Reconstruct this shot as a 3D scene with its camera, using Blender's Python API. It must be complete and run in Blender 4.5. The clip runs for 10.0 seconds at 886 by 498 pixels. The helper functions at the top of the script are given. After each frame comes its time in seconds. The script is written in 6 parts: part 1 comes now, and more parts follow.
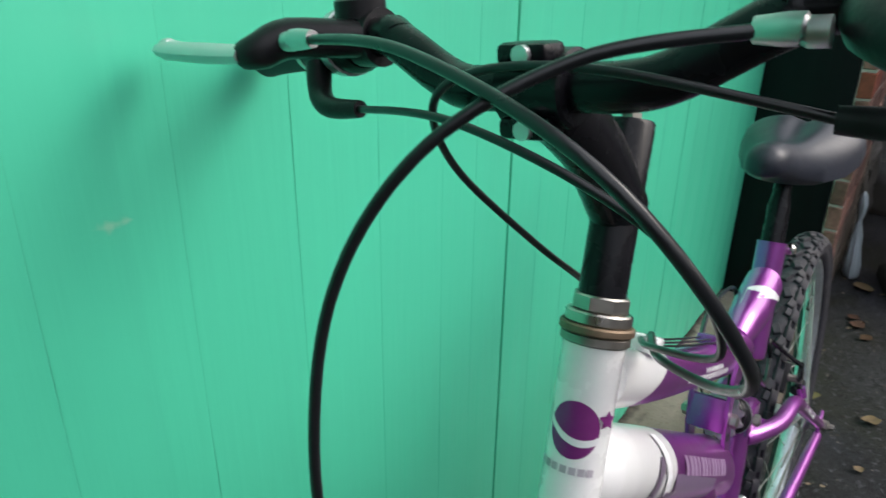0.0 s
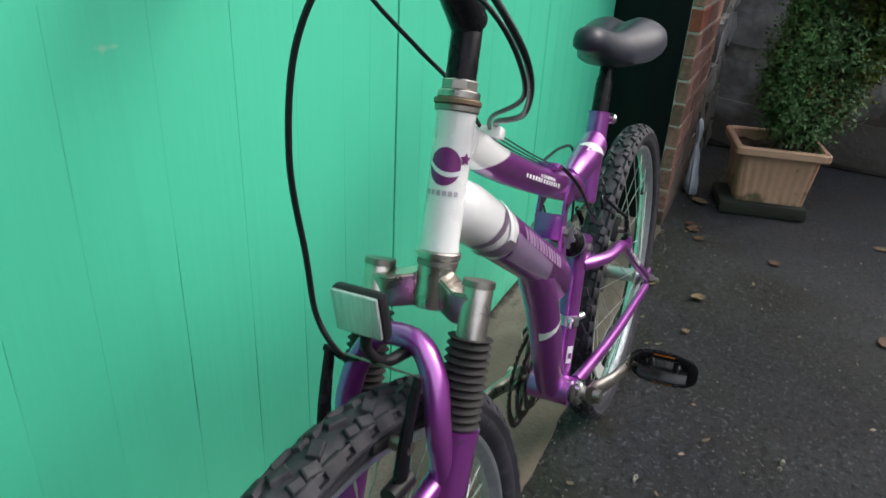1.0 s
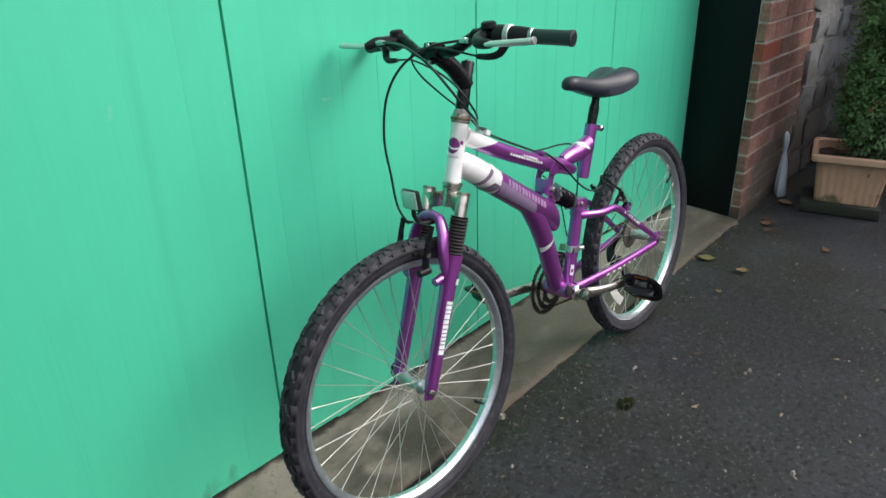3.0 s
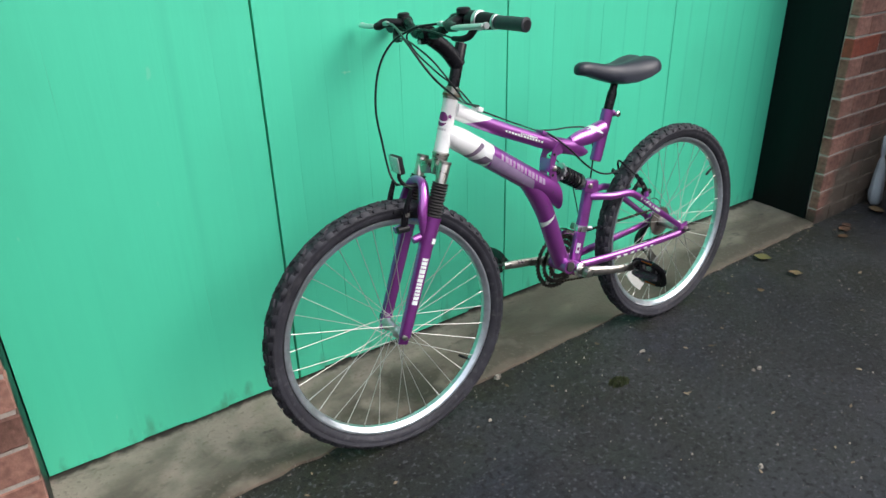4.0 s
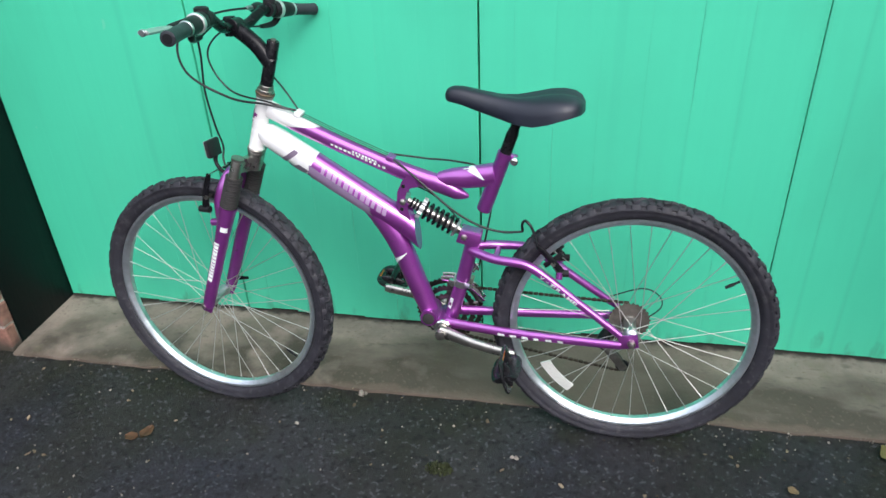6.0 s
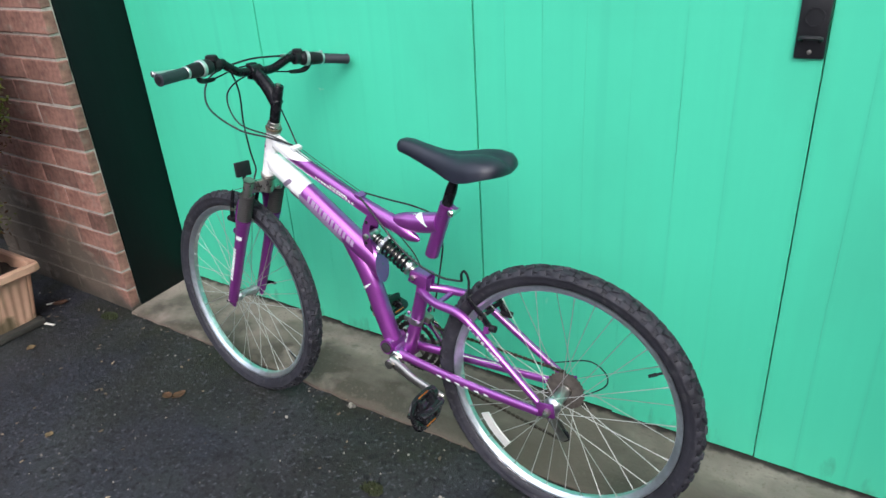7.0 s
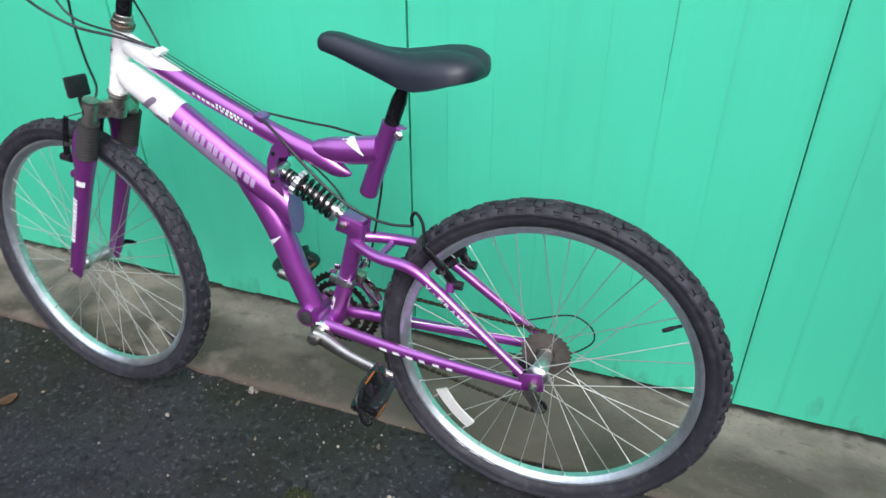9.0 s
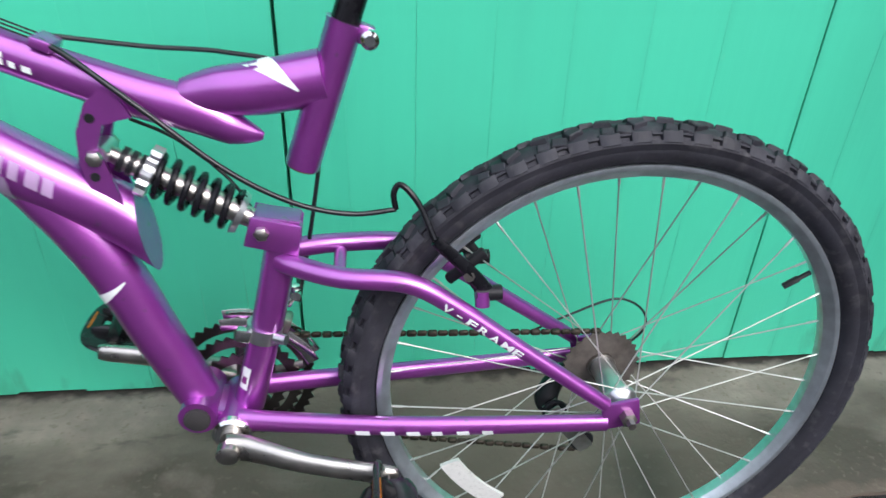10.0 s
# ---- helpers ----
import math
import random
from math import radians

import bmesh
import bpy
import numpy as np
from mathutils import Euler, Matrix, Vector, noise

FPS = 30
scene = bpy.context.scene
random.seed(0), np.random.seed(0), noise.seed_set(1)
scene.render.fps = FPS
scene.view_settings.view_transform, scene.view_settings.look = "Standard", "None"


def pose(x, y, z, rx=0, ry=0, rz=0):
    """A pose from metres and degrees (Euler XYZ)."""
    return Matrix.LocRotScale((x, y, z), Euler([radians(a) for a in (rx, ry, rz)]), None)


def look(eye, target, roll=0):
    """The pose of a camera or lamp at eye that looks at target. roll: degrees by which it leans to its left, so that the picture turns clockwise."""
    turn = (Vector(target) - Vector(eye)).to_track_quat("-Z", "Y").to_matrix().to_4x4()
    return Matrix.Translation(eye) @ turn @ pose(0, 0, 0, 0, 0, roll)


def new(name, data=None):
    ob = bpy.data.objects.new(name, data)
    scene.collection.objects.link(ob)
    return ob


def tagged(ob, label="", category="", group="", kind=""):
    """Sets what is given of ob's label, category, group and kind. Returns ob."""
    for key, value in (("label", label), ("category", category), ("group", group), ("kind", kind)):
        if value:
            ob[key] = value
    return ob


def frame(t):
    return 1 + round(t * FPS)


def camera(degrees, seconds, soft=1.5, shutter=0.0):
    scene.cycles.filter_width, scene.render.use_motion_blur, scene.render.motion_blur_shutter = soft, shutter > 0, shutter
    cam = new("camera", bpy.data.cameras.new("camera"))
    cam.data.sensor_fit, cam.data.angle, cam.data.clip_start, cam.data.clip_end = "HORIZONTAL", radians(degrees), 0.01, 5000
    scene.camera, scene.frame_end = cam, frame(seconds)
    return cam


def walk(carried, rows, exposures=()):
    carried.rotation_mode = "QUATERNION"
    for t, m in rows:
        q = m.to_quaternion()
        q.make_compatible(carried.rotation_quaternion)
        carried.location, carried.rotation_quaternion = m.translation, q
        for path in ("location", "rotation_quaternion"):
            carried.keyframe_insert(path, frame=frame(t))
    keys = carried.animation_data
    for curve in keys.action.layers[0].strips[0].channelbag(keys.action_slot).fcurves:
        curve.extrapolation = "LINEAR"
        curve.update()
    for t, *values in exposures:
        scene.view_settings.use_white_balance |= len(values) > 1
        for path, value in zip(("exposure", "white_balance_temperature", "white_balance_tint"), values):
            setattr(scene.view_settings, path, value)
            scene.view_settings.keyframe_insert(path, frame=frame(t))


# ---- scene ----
cam = camera(65.8, 10.0, 1.5, 0.15)
PATH = [
    (0, (0.3016, -0.4353, 1.0488), (1.8113, 0.625, 0.2765), 0.91),
    (0.5, (0.2686, -0.4648, 1.0092), (1.9557, 0.2823, 0.2372), 4.06),
    (1, (0.0836, -0.5577, 1.0016), (1.7215, 0.197, 0.1369), 3.32),
    (1.5, (-0.059, -0.6925, 1.1581), (1.5982, 0.0943, 0.3616), 0.71),
    (2, (-0.1359, -0.8527, 1.2337), (1.4548, 0.1231, 0.5143), -0.98),
    (2.5, (-0.2554, -1.0375, 1.2092), (1.1988, 0.0796, 0.4108), -1.86),
    (3, (-0.4575, -1.2352, 1.1964), (0.899, -0.0127, 0.3806), -1.69),
    (3.2, (-0.5198, -1.3269, 1.2011), (0.8031, -0.0795, 0.3681), -1.14),
    (4.5, (0.0077, -1.6539, 1.2245), (0.7884, -0.0322, 0.3524), -3.51),
    (5, (0.4374, -1.6366, 1.2657), (0.9095, 0.0633, 0.3237), -6.09),
    (5.5, (0.9092, -1.7147, 1.2795), (0.9744, 0.0034, 0.2579), -5.49),
    (6.8, (1.8789, -1.5821, 1.3367), (0.9511, -0.0693, 0.4144), -2.40),
    (7, (1.997, -1.5185, 1.3371), (0.9701, -0.0461, 0.4554), -3.97),
    (7.5, (2.2183, -1.3397, 1.3113), (0.9975, -0.0738, 0.3589), -1.37),
    (8, (2.3265, -1.2546, 1.284), (0.9825, -0.1673, 0.2783), -1.14),
    (8.5, (2.045, -1.2644, 1.2134), (0.9318, 0.0311, 0.1729), -1.94),
    (9, (1.6423, -1.3187, 1.1621), (1.0508, 0.2798, 0.1157), -0.07),
    (9.5, (1.2958, -1.2086, 1.065), (1.1168, 0.51, 0.0579), -1.67),
    (10, (1.1938, -0.948, 0.8847), (1.4065, 0.7429, -0.162), 2.03),
]
walk(cam, [(t, look(eye, target, roll)) for t, eye, target, roll in PATH], [(0, 0.92, 6600, 12), (1.0, 0.98, 6620, 12), (2.5, 1.03, 6600, 12), (5.0, 1.10, 6380, 12.5), (7.5, 1.16, 6200, 14), (10, 1.18, 6150, 14.5)])

# ---- light: overcast day, the brighter part of the sky towards +x ----
SUN_EL = radians(41)
world = bpy.data.worlds.new("overcast_sky")
scene.world = world
world.use_nodes = True
wn, wl = world.node_tree.nodes, world.node_tree.links
sky = wn.new("ShaderNodeTexSky")
sky.sky_type, sky.sun_disc = "NISHITA", False
sky.sun_elevation, sky.sun_rotation = SUN_EL, radians(145)
sky.air_density, sky.dust_density = 1.0, 6.0
grey = wn.new("ShaderNodeHueSaturation")
grey.inputs["Saturation"].default_value = 0.6
wl.new(sky.outputs[0], grey.inputs["Color"])
cloud = wn.new("ShaderNodeMix")
cloud.data_type = "RGBA"
cloud.inputs["Factor"].default_value = 0.6
up, rise, shade = wn.new("ShaderNodeSeparateXYZ"), wn.new("ShaderNodeMapRange"), wn.new("ShaderNodeMix")
rise.inputs["To Min"].default_value, rise.inputs["To Max"].default_value = 0.70, 1.55
wl.new(wn.new("ShaderNodeTexCoord").outputs["Generated"], up.inputs[0])
wl.new(up.outputs["Z"], rise.inputs["Value"])
shade.data_type, shade.blend_type = "RGBA", "MULTIPLY"
shade.inputs["Factor"].default_value = 1.0
shade.inputs["A"].default_value = (4.6, 4.9, 5.3, 1)
wl.new(rise.outputs[0], shade.inputs["B"])
wl.new(shade.outputs["Result"], cloud.inputs["B"])
wl.new(grey.outputs[0], cloud.inputs["A"])
wl.new(cloud.outputs["Result"], wn["Background"].inputs["Color"])
wn["Background"].inputs["Strength"].default_value = 0.15
sun = new("sun", bpy.data.lights.new("sun", "SUN"))
sun.data.energy, sun.data.angle, sun.data.color = 0.5, radians(28), (1.0, 0.98, 0.96)
sun.matrix_world = look((2.4, -3.4, 3.6), (0, 0, 0))


# ---- materials ----
def material(name, color, rough=0.5, metal=0.0, vary=0.25, scale=40.0, bump=0.0, bump_scale=None, coat=0.0, stretch=(1, 1, 1), fine=0.5, tint=None, island=False):
    """A procedural surface: two scales of colour variation, roughness variation and fine relief."""
    m = bpy.data.materials.new(name)
    m.use_nodes = True
    n, l = m.node_tree.nodes, m.node_tree.links
    b = n["Principled BSDF"]
    b.inputs["Metallic"].default_value = metal
    b.inputs["Coat Weight"].default_value = coat
    b.inputs["Coat Roughness"].default_value = 0.12
    tc = n.new("ShaderNodeTexCoord")
    mp = n.new("ShaderNodeMapping")
    mp.inputs["Scale"].default_value = stretch
    l.new(tc.outputs["Object"], mp.inputs["Vector"])
    big, small = n.new("ShaderNodeTexNoise"), n.new("ShaderNodeTexNoise")
    big.inputs["Scale"].default_value, small.inputs["Scale"].default_value = scale * 0.15, scale
    big.inputs["Detail"].default_value, small.inputs["Detail"].default_value = 4, 5
    for t in (big, small):
        l.new(mp.outputs[0], t.inputs["Vector"])
    mix = n.new("ShaderNodeMix")
    mix.data_type = "FLOAT"
    mix.inputs["Factor"].default_value = fine
    l.new(big.outputs["Fac"], mix.inputs["A"])
    l.new(small.outputs["Fac"], mix.inputs["B"])
    ramp = n.new("ShaderNodeValToRGB")
    dark = [c * (1 - vary) for c in color]
    light = [min(1, c * (1 + vary)) for c in (tint or color)]
    ramp.color_ramp.elements[0].position, ramp.color_ramp.elements[1].position = 0.32, 0.68
    ramp.color_ramp.elements[0].color, ramp.color_ramp.elements[1].color = (*dark, 1), (*light, 1)
    l.new(mix.outputs[0], ramp.inputs["Fac"])
    last = ramp.outputs["Color"]
    hsv = n.new("ShaderNodeHueSaturation")
    rnd = n.new("ShaderNodeMapRange")
    rnd.inputs["To Min"].default_value, rnd.inputs["To Max"].default_value = (0.6, 1.35) if island else (0.93, 1.07)
    src = n.new("ShaderNodeNewGeometry").outputs["Random Per Island"] if island else n.new("ShaderNodeObjectInfo").outputs["Random"]
    l.new(src, rnd.inputs["Value"])
    l.new(rnd.outputs[0], hsv.inputs["Value"])
    l.new(last, hsv.inputs["Color"])
    l.new(hsv.outputs[0], b.inputs["Base Color"])
    rr = n.new("ShaderNodeMapRange")
    rr.inputs["To Min"].default_value, rr.inputs["To Max"].default_value = max(0.03, rough - 0.12), min(1, rough + 0.12)
    l.new(small.outputs["Fac"], rr.inputs["Value"])
    l.new(rr.outputs[0], b.inputs["Roughness"])
    if bump:
        bt = n.new("ShaderNodeTexNoise")
        bt.inputs["Scale"].default_value, bt.inputs["Detail"].default_value = bump_scale or scale * 2, 6
        l.new(mp.outputs[0], bt.inputs["Vector"])
        bp = n.new("ShaderNodeBump")
        bp.inputs["Strength"].default_value, bp.inputs["Distance"].default_value = 0.6, bump
        l.new(bt.outputs["Fac"], bp.inputs["Height"])
        l.new(bp.outputs[0], b.inputs["Normal"])
    m["out"] = hsv.name
    return m


def overlay(m, color, node, low, high, amount=1.0):
    """Lay a second colour over a material where a node's value runs from low to high."""
    n, l = m.node_tree.nodes, m.node_tree.links
    b = n["Principled BSDF"]
    under = b.inputs["Base Color"].links[0].from_socket
    mr = n.new("ShaderNodeMapRange")
    mr.inputs["From Min"].default_value, mr.inputs["From Max"].default_value = low, high
    mr.inputs["To Max"].default_value = amount
    l.new(node, mr.inputs["Value"])
    mix = n.new("ShaderNodeMix")
    mix.data_type = "RGBA"
    l.new(mr.outputs[0], mix.inputs["Factor"])
    l.new(under, mix.inputs["A"])
    mix.inputs["B"].default_value = (*color, 1)
    l.new(mix.outputs["Result"], b.inputs["Base Color"])
    return mix


def noise_node(m, scale, stretch=(1, 1, 1), detail=5, space="world"):
    """A noise value in a material, at a place in the world or on the object."""
    n, l = m.node_tree.nodes, m.node_tree.links
    t, mp = n.new("ShaderNodeTexNoise"), n.new("ShaderNodeMapping")
    t.inputs["Scale"].default_value, t.inputs["Detail"].default_value = scale, detail
    mp.inputs["Scale"].default_value = stretch
    src = n.new("ShaderNodeNewGeometry").outputs["Position"] if space == "world" else n.new("ShaderNodeTexCoord").outputs["Object"]
    l.new(src, mp.inputs["Vector"])
    l.new(mp.outputs[0], t.inputs["Vector"])
    return t.outputs["Fac"]


def combine(m, op, a, b):
    """A math node; a and b are sockets or numbers."""
    n, l = m.node_tree.nodes, m.node_tree.links
    q = n.new("ShaderNodeMath")
    q.operation = op
    for i, v in enumerate((a, b)):
        if isinstance(v, (int, float)):
            q.inputs[i].default_value = v
        else:
            l.new(v, q.inputs[i])
    return q.outputs[0]


def axis_node(m, axis, space="world"):
    """One coordinate of the place on the surface."""
    n, l = m.node_tree.nodes, m.node_tree.links
    s = n.new("ShaderNodeSeparateXYZ")
    src = n.new("ShaderNodeNewGeometry").outputs["Position"] if space == "world" else n.new("ShaderNodeTexCoord").outputs["Object"]
    l.new(src, s.inputs[0])
    return s.outputs["XYZ".index(axis)]


def axis_across(m):
    """From 0 to 1 across a board."""
    n, l = m.node_tree.nodes, m.node_tree.links
    q = n.new("ShaderNodeSeparateXYZ")
    l.new(n.new("ShaderNodeTexCoord").outputs["Generated"], q.inputs[0])
    return q.outputs["X"]


def mud_on(m, color):
    """Splashed mud that climbs the piers, higher the farther from the door."""
    x = axis_node(m, "X")
    away = combine(m, "MAXIMUM", combine(m, "SUBTRACT", -0.365, x), combine(m, "SUBTRACT", x, 2.606))
    line = combine(m, "MULTIPLY", combine(m, "POWER", combine(m, "MAXIMUM", away, 0.0), 0.5), 0.56)
    ragged = combine(m, "MULTIPLY", combine(m, "SUBTRACT", noise_node(m, 7.0, (1, 1, 1), 6), 0.5), 0.45)
    level = combine(m, "SUBTRACT", combine(m, "ADD", combine(m, "ADD", line, ragged), 0.05), axis_node(m, "Z"))
    overlay(m, color, level, -0.02, 0.12, 0.93)
    overlay(m, tuple(c * 0.35 for c in color), combine(m, "SUBTRACT", combine(m, "MULTIPLY", noise_node(m, 9.0, (1, 1, 1), 5), 0.22), axis_node(m, "Z")), 0.03, 0.11, 0.7)


M = {}
# door paint: brushed green gloss over boards, thin streaks, grime near the foot
m = M["door"] = material("green_door_paint", (0.071, 0.60, 0.375), 0.37, 0, 0.04, 18, 0.0005, 40, 0.0, (3.0, 1, 0.16), 0.3)
for node in m.node_tree.nodes:
    if node.bl_idname == "ShaderNodeMapRange" and abs(node.inputs["To Max"].default_value - 1.07) < 1e-4:
        node.inputs["To Min"].default_value, node.inputs["To Max"].default_value = 0.985, 1.015
m.node_tree.nodes["Principled BSDF"].inputs["Specular IOR Level"].default_value = 0.6
streak = noise_node(m, 1.0, (34, 1, 0.7), 4)
overlay(m, (0.055, 0.46, 0.29), streak, 0.62, 0.84, 0.20)
foot = combine(m, "SUBTRACT", noise_node(m, 14, (1.6, 1, 0.6)), combine(m, "MULTIPLY", axis_node(m, "Z"), 2.2))
overlay(m, (0.05, 0.13, 0.06), foot, 0.42, 0.62, 0.55)
chip = noise_node(m, 30, (1, 1, 0.45), 2)
overlay(m, (0.36, 0.66, 0.50), chip, 0.74, 0.80, 0.35)
drip = noise_node(m, 1.0, (16, 1, 0.35), 3)
overlay(m, (0.05, 0.42, 0.27), drip, 0.62, 0.76, 0.22)
# grime drawn down along the board joints, mostly towards the hinge side
across = combine(m, "ABSOLUTE", combine(m, "SUBTRACT", axis_across(m), 0.5), 0)
seam_dirt = combine(m, "ADD", across, combine(m, "MULTIPLY", noise_node(m, 1.0, (22, 1, 1.3), 4), 0.16))
east = combine(m, "MULTIPLY", combine(m, "MINIMUM", combine(m, "SUBTRACT", axis_node(m, "X"), 1.45), 0.35), 0.10)
patchy = combine(m, "MULTIPLY", noise_node(m, 1.0, (4.5, 1, 2.2), 3), 0.22)
overlay(m, (0.050, 0.42, 0.26), combine(m, "ADD", combine(m, "ADD", seam_dirt, east), patchy), 0.635, 0.745, 0.27)
# dull, dusty patches as wide as a hand
overlay(m, (0.066, 0.50, 0.315), noise_node(m, 3.2, (1, 1, 0.55), 6), 0.50, 0.72, 0.55)
# one pale scuff on the second leaf
scuff = combine(m, "ADD", combine(m, "ABSOLUTE", combine(m, "SUBTRACT", axis_node(m, "X"), 0.525), 0), combine(m, "MULTIPLY", combine(m, "ABSOLUTE", combine(m, "SUBTRACT", axis_node(m, "Z"), 0.880), 0), 2.2))
scuff = combine(m, "ADD", scuff, combine(m, "MULTIPLY", noise_node(m, 60, (1, 1, 1), 4), 0.05))
overlay(m, (0.55, 0.66, 0.50), scuff, 0.040, 0.030, 0.35)
M["black_paint"] = material("black_painted_timber", (0.0024, 0.0066, 0.0064), 0.45, 0, 0.3, 30, 0.001, 50, 0, (4, 4, 0.3))
M["black_paint"].node_tree.nodes["Principled BSDF"].inputs["Specular IOR Level"].default_value = 0.2
M["handle_black"] = material("black_handle", (0.012, 0.012, 0.014), 0.35, 0, 0.3, 60, 0.0005)
m = M["concrete"] = material("worn_concrete", (0.232, 0.200, 0.165), 0.75, 0, 0.22, 45, 0.004, 90, 0, (1, 1, 1), 0.45)
wet = combine(m, "SUBTRACT", noise_node(m, 4.0, (0.7, 1.6, 1), 8), combine(m, "MULTIPLY", axis_node(m, "Y"), 1.5))
overlay(m, (0.052, 0.044, 0.032), wet, 0.54, 0.84, 0.94)
overlay(m, (0.10, 0.11, 0.04), noise_node(m, 9, (1, 1, 1), 6), 0.62, 0.76, 0.4)
overlay(m, (0.045, 0.04, 0.03), noise_node(m, 26, (0.6, 1.4, 1), 6), 0.60, 0.72, 0.6)
overlay(m, (0.33, 0.265, 0.225), combine(m, "SUBTRACT", noise_node(m, 6, (1, 1, 1), 7), combine(m, "MULTIPLY", axis_node(m, "X"), 0.12)), 0.46, 0.62, 0.7)
overlay(m, (0.13, 0.115, 0.085), noise_node(m, 90, (1, 1, 1), 4), 0.58, 0.68, 0.6)
# mottled, darker brown patch around the rear wheel
brown_patch = combine(m, "ADD", combine(m, "MULTIPLY", combine(m, "ABSOLUTE", combine(m, "SUBTRACT", axis_node(m, "X"), 1.38), 0), -0.9), combine(m, "MULTIPLY", noise_node(m, 5.0, (1, 1.5, 1), 8), 1.0))
overlay(m, (0.100, 0.083, 0.064), brown_patch, -0.02, 0.34, 0.75)
lip = combine(m, "SUBTRACT", combine(m, "MULTIPLY", noise_node(m, 11, (1, 1, 1), 7), 0.07), axis_node(m, "Y"))
overlay(m, (0.14, 0.105, 0.080), combine(m, "MULTIPLY", combine(m, "SUBTRACT", lip, 0.305), noise_node(m, 7, (1, 0.3, 1), 5)), 0.004, 0.010, 0.5)
# dirt along the door's foot, with the dark of the gap painted in
joint = combine(m, "ADD", axis_node(m, "Y"), combine(m, "MULTIPLY", noise_node(m, 30, (1, 1, 1), 6), 0.05))
overlay(m, (0.016, 0.015, 0.012), joint, 0.006, 0.024, 0.9)
m = M["asphalt"] = material("damp_asphalt", (0.0255, 0.0265, 0.0350), 0.55, 0, 0.7, 130, 0.030, 70, 0, (1, 1, 1), 0.7)
m.node_tree.nodes["Principled BSDF"].inputs["Specular IOR Level"].default_value = 0.26
for node in m.node_tree.nodes:
    if node.bl_idname == "ShaderNodeTexNoise" and node.inputs["Scale"].default_value == 70:
        node.inputs["Detail"].default_value, node.inputs["Roughness"].default_value = 10, 0.82
overlay(m, (0.038, 0.033, 0.030), noise_node(m, 1.7, (1, 1, 1), 8), 0.46, 0.66, 0.6)
overlay(m, (0.016, 0.024, 0.012), noise_node(m, 4.6, (1, 1, 1), 8), 0.54, 0.68, 0.6)
overlay(m, (0.006, 0.006, 0.006), noise_node(m, 11, (1, 1.7, 1), 10), 0.53, 0.72, 0.55)
# olive growth in broad uneven patches
overlay(m, (0.021, 0.022, 0.014), noise_node(m, 1.25, (1, 1, 1), 10), 0.49, 0.60, 0.75)
# broad worn patches where the binder has gone grey
overlay(m, (0.052, 0.054, 0.062), noise_node(m, 2.3, (1, 1, 1), 9), 0.47, 0.64, 0.5)
# a darker, ragged patch in front of the rear wheel
dark_blob = combine(m, "ADD", combine(m, "MULTIPLY", combine(m, "ABSOLUTE", combine(m, "SUBTRACT", axis_node(m, "X"), 1.75), 0), -0.8), combine(m, "MULTIPLY", combine(m, "ABSOLUTE", combine(m, "SUBTRACT", axis_node(m, "Y"), -0.75), 0), -1.0))
overlay(m, (0.013, 0.012, 0.011), combine(m, "ADD", dark_blob, noise_node(m, 3.0, (1, 1, 1), 9)), -0.05, 0.30, 0.55)
# lighter and greyer with distance from the door
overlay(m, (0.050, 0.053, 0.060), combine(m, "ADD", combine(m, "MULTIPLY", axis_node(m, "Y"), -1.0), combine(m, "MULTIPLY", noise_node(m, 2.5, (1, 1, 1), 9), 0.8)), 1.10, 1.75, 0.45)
mossy = combine(m, "ADD", noise_node(m, 7.0, (1, 1, 1), 7), combine(m, "MULTIPLY", axis_node(m, "Y"), 0.9))
overlay(m, (0.022, 0.024, 0.013), mossy, 0.14, 0.30, 0.7)
# pale stone chips, with wet glints painted in as lighter specks
overlay(m, (0.100, 0.102, 0.112), noise_node(m, 90, (1, 1, 1), 3), 0.59, 0.67, 0.8)
overlay(m, (0.006, 0.006, 0.007), noise_node(m, 60, (1, 1, 1), 4), 0.54, 0.64, 0.75)
overlay(m, (0.10, 0.06, 0.03), noise_node(m, 42, (1, 1, 1), 3), 0.70, 0.76, 0.6)
m = M["brick"] = material("red_brick", (0.168, 0.068, 0.046), 0.85, 0, 0.4, 55, 0.003, 120, 0, (1, 1, 1), 0.5, (0.235, 0.112, 0.082))
m.node_tree.nodes[m["out"]].inputs["Saturation"].default_value = 0.92
mud_on(m, (0.096, 0.079, 0.060))
overlay(m, (0.045, 0.036, 0.028), noise_node(m, 3.0, (1.6, 1, 0.5), 6), 0.56, 0.70, 0.6)
overlay(m, (0.30, 0.25, 0.21), noise_node(m, 16, (1, 1, 1.6), 6), 0.58, 0.74, 0.38)
overlay(m, (0.07, 0.05, 0.045), noise_node(m, 4.5, (1, 1, 0.7), 6), 0.58, 0.75, 0.5)
for node in m.node_tree.nodes:
    if node.bl_idname == "ShaderNodeMapRange" and abs(node.inputs["To Max"].default_value - 1.07) < 1e-4:
        node.inputs["To Min"].default_value, node.inputs["To Max"].default_value = 0.66, 1.32
m = M["mortar"] = material("pale_mortar", (0.40, 0.355, 0.315), 0.92, 0, 0.3, 60, 0.003, 140)
mud_on(m, (0.104, 0.085, 0.065))
M["brick_orange"] = material("orange_red_brick", (0.26, 0.068, 0.040), 0.85, 0, 0.35, 55, 0.003, 120)
m = M["stone"] = material("rubble_stone", (0.205, 0.208, 0.217), 0.85, 0, 0.45, 16, 0.010, 34, 0, (1, 1, 1), 0.5, (0.235, 0.236, 0.242))
overlay(m, (0.085, 0.088, 0.082), noise_node(m, 3.0, (1, 1, 1), 8), 0.46, 0.68, 0.8)
